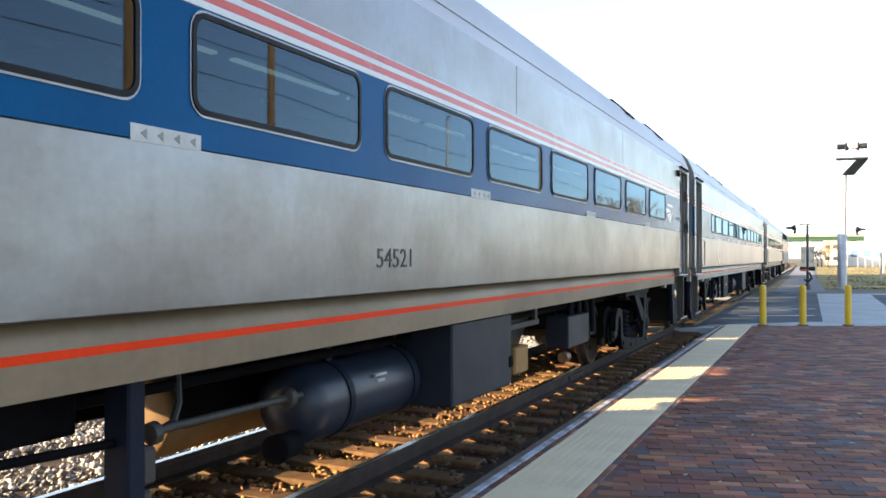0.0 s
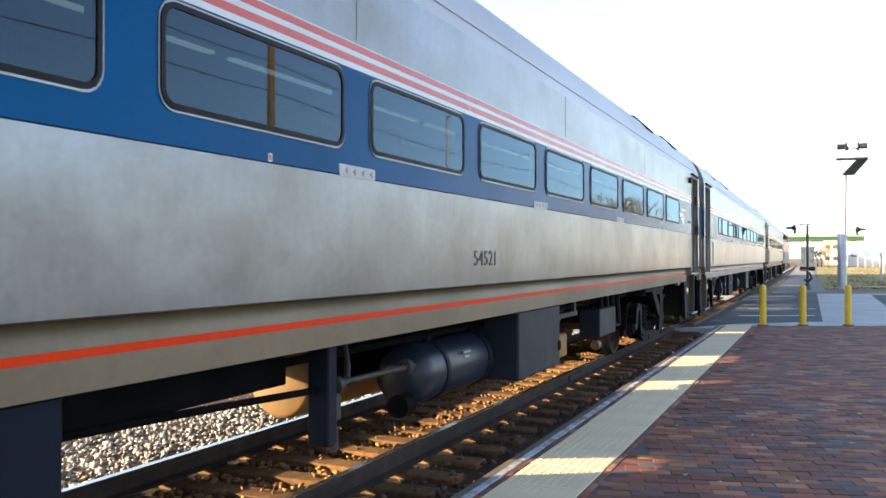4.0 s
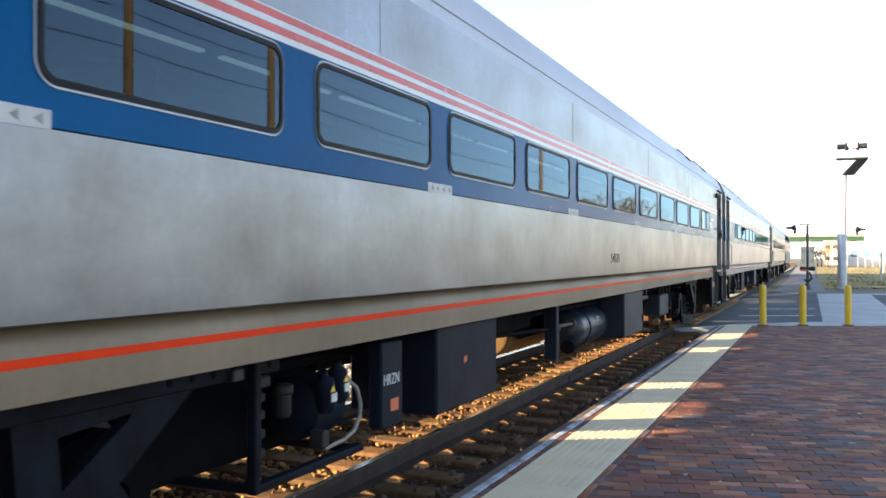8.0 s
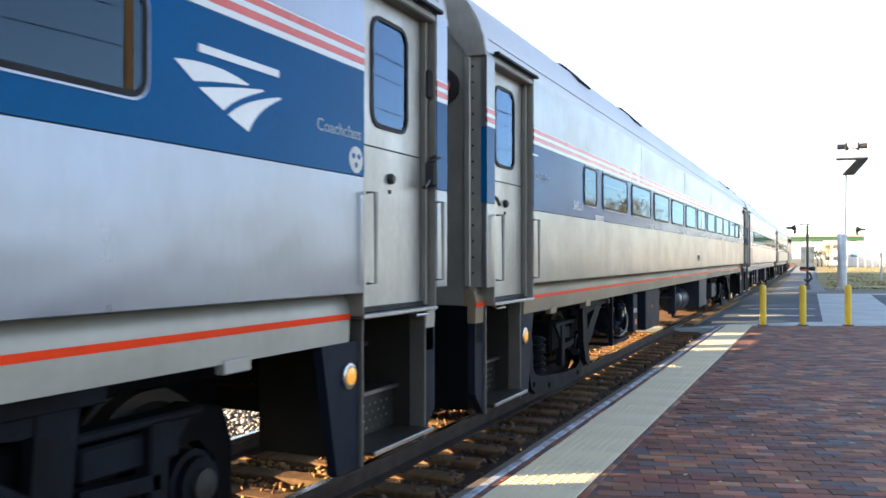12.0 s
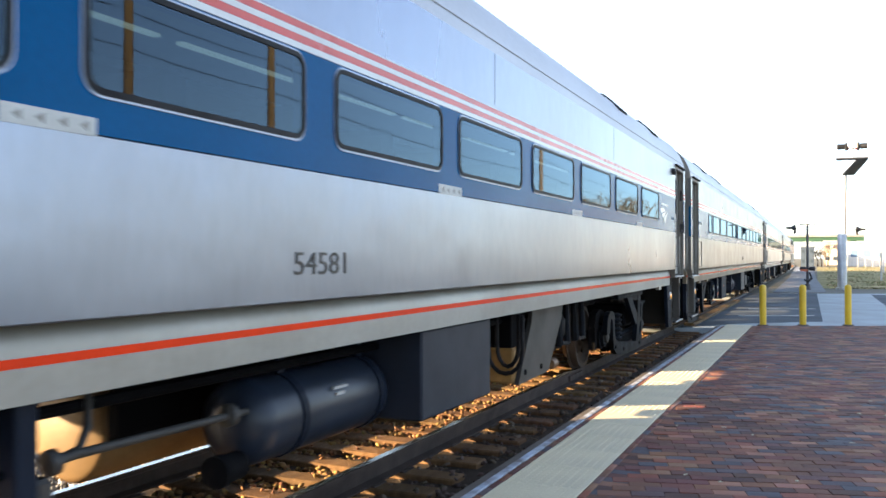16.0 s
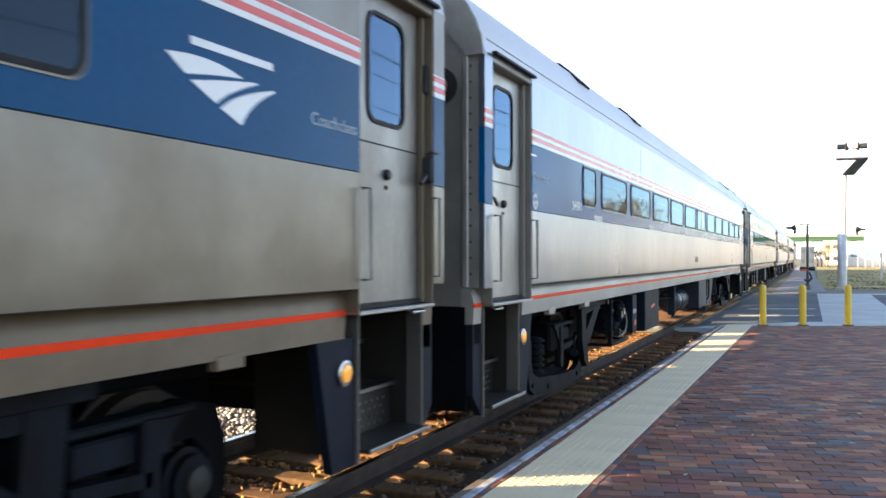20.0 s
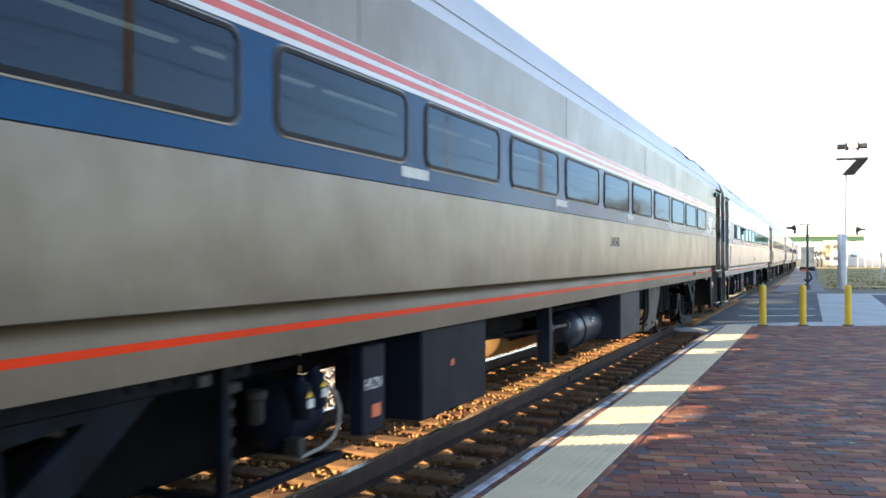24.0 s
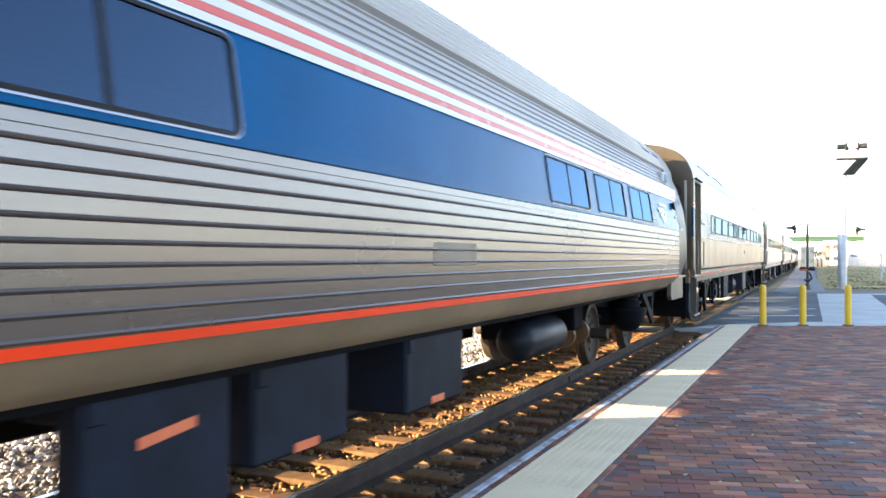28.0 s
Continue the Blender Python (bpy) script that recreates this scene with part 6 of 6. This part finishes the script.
# ---- crossing signals and the distance ----
def place_signals():
    # tall cantilever mast
    x, y = 0.99, 49.7
    r = root("cantilever_signal", x, y, -0.09)
    Mesh().lathe((0, 0, 0), (0, 0, 1), [(0, 0.32), (0.12, 0.32), (0.13, 0.235), (2.9, 0.225), (2.95, 0.20)], 20).obj("mast", "galv", r, "thick galvanised mast", smooth=True)
    Mesh().tube((0.15, 0, 2.9), (0.2, 0, 6.2), 0.05, 12).obj("upper_pole", "grating", r, "slender upper pole")
    wk = Mesh().prism([(0.0, 0.0), (0.6, 0.2), (0.91, -7.5), (0.45, -7.6)], "z", 6.05, 6.10)
    wk.prism([(-0.4, -8.3), (0.91, -8.2), (0.91, -7.4), (-0.36, -7.5)], "z", 6.055, 6.105)
    wk.obj("walkway", "grating", r, "grey grating walkway seen from below")
    hr = Mesh()
    for px, py in ((-0.36, -8.2), (0.2, -8.2), (0.88, -8.1), (0.88, -7.5), (0.05, -0.1), (0.55, 0.1)):
        hr.tube((px, py, 6.1), (px, py, 7.0), 0.012, 8)
    hr.pipe([(-0.36, -8.2, 7.0), (0.88, -8.1, 7.0), (0.88, -7.5, 7.0), (0.55, 0.1, 7.0)], 0.012)
    hr.obj("hand_rail", "galv", r)
    Mesh().tube((0.3, -7.7, 6.1), (0.3, -7.7, 6.95), 0.04, 10).obj("lamp_post", "galv", r)
    Mesh().box(0.1, 0.5, -7.85, -7.6, 6.55, 6.85, 0.03).obj("junction_box", "white", r)
    for k in (-1, 1):
        h = Mesh().lathe((0.27 + k * 0.22, -7.7, 6.64), (k, -0.15, 0), [(0, 0.19), (0.05, 0.20), (0.07, 0.12), (0.38, 0.13), (0.40, 0.10)], 18)
        ho = h.obj("lamp", "black", r, "hooded black crossing lamp", smooth=True)
        Mesh().lathe((0.27 + k * 0.20, -7.75, 6.56), (-k * 0.2, -1, 0), [(0, 0.09), (0.03, 0.06)], 12).obj("lens", "redlens", ho)
    tagged(r, "galvanised crossing cantilever signal with black lamps", "crossing signal", "crossing signals")
    # shorter flashing mast
    r = root("crossing_signal", -0.68, 48.9, -0.09)
    Mesh().lathe((0, 0, 0), (0, 0, 1), [(0, 0.16), (0.3, 0.12), (0.32, 0.065), (3.45, 0.06), (3.47, 0.02)], 16).obj("mast", "grating", r, smooth=True)
    for k in (-1, 1):
        h = Mesh().lathe((k * 0.06, -0.10, 1.12), (k, -0.3, 0), [(0, 0.06), (0.03, 0.10), (0.30, 0.11), (0.32, 0.08)], 16)
        h.obj("lamp", "black", r, "hooded black crossing lamp", smooth=True)
    Mesh().box(-0.42, 0.42, -0.03, 0.03, 3.44, 3.50, 0.01).obj("top_bar", "black", r)
    Mesh().pipe([(0.1, -0.1, 0.9), (0.2, -0.3, 0.62), (0.02, -0.4, 0.45), (-0.15, -0.25, 0.55)], 0.05).obj("gate_arm_stub", "black", r)
    Mesh().box(-0.34, 0.02, -0.42, -0.38, 0.98, 1.10, 0.01).obj("lens", "orange", r, "orange-red lamp face")
    tagged(r, "slim crossing signal mast with two black lamps", "crossing signal", "crossing signals")
    # two black horns on thin arms from the masts
    for hx, hy, k, mx, my in ((-1.25, 46.5, -1, -0.68, 48.84), (1.75, 50.5, 1, 1.165, 49.7)):
        r = root("horn", hx, hy, -0.09)
        Mesh().lathe((-0.05 * k, 0, 3.2), (k, -0.2, 0), [(0, 0.16), (0.06, 0.16), (0.2, 0.07), (0.45, 0.05)], 16).obj("bell", "black", r, "black horn")
        Mesh().pipe([(-0.05 * k, 0, 3.2), (-0.02 * k, 0, 3.0), (0, 0, 2.9)], 0.06).obj("bracket", "black", r)
        Mesh().tube((0, 0, 3.2), (mx - hx, my - hy, 3.22), 0.016, 8).obj("arm", "galv", r)
        tagged(r, "black horn on a thin arm near the crossing", "horn", "horns at the crossing")


def place_bridge():
    r = root("road_bridge", -18, 285, 1.9, 0)
    Mesh().box(-26, 29.6, -4, 4, 6.05, 6.5, 0.05).obj("deck", "bridge_cream", r, "pale concrete bridge deck")
    for s in (-1, 1):
        Mesh().box(-26, 29.6, s * 3.4 - 0.2, s * 3.4 + 0.2, 4.75, 6.0, 0.03).obj("girder", "green_steel", r, "green painted girder")
        Mesh().box(-26, 29.6, s * 3.9 - 0.06, s * 3.9 + 0.06, 6.5, 6.85).obj("parapet", "bridge_cream", r)
    for x in (-25, -4.0, 14.2, 28.4):
        p = Mesh().box(x - 0.5, x + 0.5, -3.4, 3.4, -2.2, 4.1, 0.05).box(x - 0.9, x + 0.9, -3.9, 3.9, 4.1, 4.75, 0.05)
        p.obj("pier", "concrete", r)
    tagged(r, "green girder road bridge over the line", "bridge")


def building(name, x, y, w, d, h, mat, label, floors=2, cols=6, rz=0):
    r = root(name, x, y, -0.1, rz)
    Mesh().box(-w / 2, w / 2, 0, d, 0, h).obj("wall", mat, r)
    Mesh().box(-w / 2 - 0.2, w / 2 + 0.2, -0.2, d + 0.2, h, h + 0.35, 0.05).obj("roof", "galv", r)
    fh = h / floors
    for f in range(floors):
        for c in range(cols):
            wx = -w / 2 + (c + 0.5) * w / cols
            wd = Mesh().box(wx - w / cols * 0.28, wx + w / cols * 0.28, -0.05, 0.05, f * fh + fh * 0.42, f * fh + fh * 0.72)
            wd.obj("window", "bluewall" if mat == "white" else "slate_pane", r)
    tagged(r, label, "building", "distant buildings")


def bare_tree(x, y, h, seed, stout=1.0):
    rng = random.Random(seed)
    r = root("bare_tree", x, y, -0.1)
    tr, tw = Mesh(), Mesh()

    def grow(p, d, l, rad, lev):
        q = p + d * l
        (tr if lev < 3 else tw).tube(p, q, rad, 6 if lev < 3 else 4, rad * 0.65, False)
        if lev >= 5:
            return
        for k in range(3 if lev < 4 else 4):
            a = Vector((rng.uniform(-1, 1), rng.uniform(-1, 1), rng.uniform(-0.15, 0.9)))
            grow(q if k else p + d * l * rng.uniform(0.5, 0.9), (d * 0.8 + a * 0.75).normalized(), l * rng.uniform(0.55, 0.8), rad * 0.6, lev + 1)
    grow(Vector((0, 0, 0)), Vector((0, 0, 1)), h * 0.3, h * 0.022 * stout, 0)
    tr.obj("trunk", "bark", r, fix=False)
    tw.obj("crown", "twigs", r, "crown of fine bare twigs", fix=False)
    return tagged(r, "leafless brown spring tree in the distance", "tree", "bare trees")


def place_distance():
    building("blue_building", -2.6, 184, 2.4, 12, 3.9, "blueclad", "pale blue-grey clad building far down the line", 2, 3)
    building("tan_building", 3.0, 226, 5, 12, 5.6, "brick_wall", "tan building behind bare trees", 2, 3)
    building("white_building", 8.5, 196, 7, 12, 4.6, "white", "low white building across the field", 1, 3)
    building("white_building", 24.0, 190, 22, 12, 4.4, "white", "long low white building across the field", 1, 8)
    for i, (x, y, h) in enumerate(((-16, 330, 12), (-11, 320, 10), (-20, 340, 13), (1.2, 196, 6.0), (3.2, 200, 6.5), (5.0, 215, 7), (-26, 350, 14), (1.8, 240, 8))):
        bare_tree(x, y, h, 50 + i)
    shrub = bare_tree(0.0, 186, 4.0, 71, 1.5)
    for x, y, a in ((-0.7, 188, 40), (0.6, 185, 130)):
        copy_thing(shrub, pose(x, y, -0.1, 0, 0, a))
    fr = root("field_fence", 0, 0, 0)
    for k in range(24):
        x = 6 + k * 1.2
        Mesh().tube((x, 172, -0.1), (x, 172, 1.9), 0.06, 6).obj("fence_post", "galv", fr)
    Mesh().box(6, 33.6, 171.97, 172.03, 1.2, 1.3).obj("fence_rail", "galv", fr)
    tagged(fr, "thin pale field fence in the distance", "fence")
    for x, y, h in ((4.1, 72, 5.5), (6.5, 110, 9.0)):
        r = root("slim_post", x, y, -0.1)
        Mesh().tube((0, 0, 0), (0, 0, h), 0.07, 8).obj("post", "galv", r)
        tagged(r, "slim pale post in the grass", "post")
    rng = random.Random(5)
    for k in range(7):
        x, y = 5.2 + rng.uniform(0, 5), 56 + rng.uniform(-4, 10)
        lg = root("timber_balk", x, y, -0.09, rng.uniform(60, 120))
        Mesh().box(-1.3, 1.3, -0.12, 0.12, 0, 0.22, 0.02).obj("balk", "wood_pole", lg)
        tagged(lg, "discarded timber balk lying on the grass", "timber", "timber balks on the grass")


def place_behind():
    """What the coach windows mirror: poles, wires and the station's eave beyond the platform."""
    for x, y, h in ((12, 17.2, 10.5), (12, 23.6, 10.5), (12, 53.5, 10.5), (12, -14.0, 10.5)):
        r = root("utility_pole", x, y, -0.1)
        Mesh().tube((0, 0, 0), (0, 0, h), 0.16, 12, 0.11).obj("pole", "wood_pole", r)
        Mesh().box(-1.1, 1.1, -0.06, 0.06, h - 0.7, h - 0.58).obj("crossarm", "wood_pole", r)
        tagged(r, "sunlit wooden utility pole behind the platform", "utility pole", "utility poles")
    for dx, z in ((-0.9, 9.94), (0.07, 10.4), (0.9, 9.94), (0.14, 8.2), (0.15, 7.2)):
        w = Mesh()
        pts = []
        for a, b in ((-50, -14), (-14, 17.2), (17.2, 23.6), (23.6, 53.5), (53.5, 95)):
            for k in range(8):
                t = k / 8
                pts.append((12 + dx, a + (b - a) * t, z - 4 * 0.012 * (b - a) * t * (1 - t)))
        w.pipe(pts, 0.014, 5)
        tagged(w.obj("overhead_wire", "cable"), "thin black overhead wire between poles", "wire", "overhead wires")
    first = None
    rng = random.Random(77)
    for k in range(16):
        x, y = 26 + rng.uniform(0, 26), -10 + k * 9.5 + rng.uniform(-3, 3)
        if first is None:
            first = bare_tree(x, y, 11.0, 91)
        else:
            copy_thing(first, pose(x, y, -0.1, 0, 0, rng.uniform(0, 360)))
    for x, y, a, k in ((13, 84, 20, 1.0), (17.5, 92, 150, 1.1), (16, 104, 80, 1.05), (22, 112, 250, 1.2), (25, 99, 310, 1.0)):
        copy_thing(first, pose(x, y, -0.1, 0, 0, a) @ Matrix.Scale(k, 4))
    r = root("street_lamp", 11, 36, -0.1)
    Mesh().tube((0, 0, 0), (0, 0, 8.2), 0.09, 10, 0.06).obj("post", "galv", r)
    Mesh().pipe([(0, 0, 8.0), (-0.4, -0.4, 8.5), (-1.2, -1.0, 8.6)], 0.035).obj("arm", "galv", r)
    Mesh().lathe((-1.2, -1.0, 8.6), (-1, -0.8, 0), [(0, 0.06), (0.15, 0.14), (0.5, 0.15), (0.6, 0.05)], 14).obj("head", "cream", r)
    tagged(r, "street lamp with a pale cobra head", "street lamp")


# ---- build ----
M["dull_end"] = material("dull_stainless_end", (0.125, 0.108, 0.090), 0.42, 0.5, 0.5, 0.08, 1.6, 26, 0.04, (1, 1, 0.5), (0.10, 0.08, 0.06), 0.5)
M["ribbed_roof"] = material("ribbed_roof_stainless", (0.38, 0.375, 0.365), 0.45, 0.25, 0.5, 0.06, 0.8, 26, 0.03, (1, 0.4, 1))
M["faded_mark"] = material("faded_white_mark", (0.30, 0.34, 0.38), 0.4, 0, 0.3, 0.1, 9, 60, 0.0)
M["alu_ribbed"] = material("ribbed_stainless", (0.170, 0.153, 0.140), 0.28, 0.85, 0.5, 0.05, 0.8, 26, 0.03, (1, 0.4, 1))
place_ground()
place_track()
place_ballast()
place_platform()
place_road()
place_weeds()
for bx, by in ((-1.30, 21.95), (-0.42, 22.35), (0.58, 22.8)):
    bollard(bx, by)
place_signals()
place_bridge()
place_distance()
place_behind()

rng = random.Random(31)
for k in range(26):
    ly = rng.uniform(3.8, 17)
    lx = rng.uniform(-1.3, -0.3 + ly * 0.14)
    s1, s2 = rng.uniform(0.012, 0.03), rng.uniform(0.008, 0.016)
    flake = Mesh().prism([(-s1, 0), (-s1 * 0.3, s2), (s1, s2 * 0.2), (s1 * 0.4, -s2)], "z", 0.0, 0.004).obj("scrap", "leaf")
    flake.matrix_basis = pose(lx, ly, PLAT_Z + 0.001, 0, 0, rng.uniform(0, 360))
    tagged(flake, "small dry scrap lying on the brick platform", "litter", "scraps on the platform")

TRAIN = []


def add_car(ob, k, label):
    tagged(ob, label, "train car", "cars of the train")
    TRAIN.append((ob, k))
    return ob


worn = add_car(coach("alu_worn"), 0, "weathered bare-metal passenger coach with a blue window band")
clean = add_car(coach("alu_clean"), -1, "cleaner silver passenger coach with a blue window band")
add_car(copy_thing(clean, Matrix()), 1, "bare-metal passenger coach with a blue window band")
add_car(copy_thing(worn, Matrix()), 2, "bare-metal passenger coach behind the locomotive")
tail = add_car(coach("alu_grimy"), -2, "grimy bare-metal passenger coach with a blue window band")
lb = Mesh().box(SIDE, SIDE + 0.002, -2.89, -2.858, BLUE0 + 0.002, BLUE0 + 0.042).obj("label", "white", worn)
Mesh().box(SIDE + 0.001, SIDE + 0.0035, -2.883, -2.865, BLUE0 + 0.010, BLUE0 + 0.034).obj("mark", "orange", lb)
for ob, number in ((worn, "54521"), (clean, "54581"), (tail, "54543")):
    lettering(number, 0.165, "digits", ob, SIDE + 0.002, *{"54521": (-0.30, 1.535, 0.47), "54581": (-0.63, 1.52, 0.51), "54543": (-0.06, 1.735, 0.49)}[number])
    lettering(number, 0.135, "white", ob, SIDE + 0.002, -10.03, 2.125, 0.36)
    lettering("Coachclass", 0.095, "faded_mark", ob, SIDE + 0.002, -11.45 if ob is tail else -11.36, 2.335, 0.46)
    lettering("Coachclass", 0.095, "faded_mark", ob, SIDE + 0.002, 10.88, 2.25, 0.46)
    emblem(ob, 9.82, 2.16, 0.74, 0.27)
    Mesh().box(SIDE, SIDE + 0.002, -11.42, -11.26, 2.545, 2.56).obj("small_mark", "white", ob)
for y in (-11.29, 11.29):
    rm = Mesh().lathe((SIDE, y, 2.135), (1, 0, 0), [(0, 0.075), (0.002, 0.075)], 20).obj("round_mark", "placard", clean)
    for q in ((-0.03, 0.02), (0.03, 0.02), (0.0, -0.03)):
        Mesh().lathe((SIDE + 0.001, y + q[0], 2.135 + q[1]), (1, 0, 0), [(0, 0.016), (0.003, 0.016)], 10).obj("mark", "blue", rm)
add_car(ribbed_coach(), -3, "ribbed stainless steel coach with a blue window band")
add_car(locomotive(), 3, "dull grey diesel locomotive at the train's head")
place_pavers()


def motions():
    """The train draws away along the track and its wheels turn."""
    settle = {0: (-0.004, 0.12), -1: (-0.016, 0.09), -2: (0.0, 0.12)}
    for ob, k in TRAIN:
        sink, nose_up = settle.get(k, (0.0, 0.0))
        half = 6.6 if ob.name.startswith("locomotive") else 9.25
        shift = -1.9 if ob.name.startswith("locomotive") else 0.0
        rows = []
        for i in range(57):
            t = i * 0.5
            y = CENTRE0 + run(t) + PITCH_CARS * k + shift
            xa, xb = bend(y + half), bend(y - half)
            rows.append((t, pose(TRACK_X + (xa + xb) / 2, y, sink, nose_up, 0, math.degrees(math.atan2(xb - xa, 2 * half)))))
        walk(ob, rows)
        times = [0.0]
        for f in range(2, 841, 2):
            t = f / FPS
            if (run(t) - run(times[-1])) / WHEEL_R > radians(62) or (run(t + 2 / FPS) - run(times[-1])) / WHEEL_R > radians(84):
                times.append(t)
        if times[-1] < 28.0:
            times.append(28.0)
        for w in ob.children:
            if w.name.startswith("wheelset"):
                p = w.location.copy()
                walk(w, [(t, pose(p.x, p.y, p.z - sink - p.y * math.tan(radians(nose_up)), -math.degrees(run(t) / WHEEL_R), 0, 0)) for t in times])


motions()
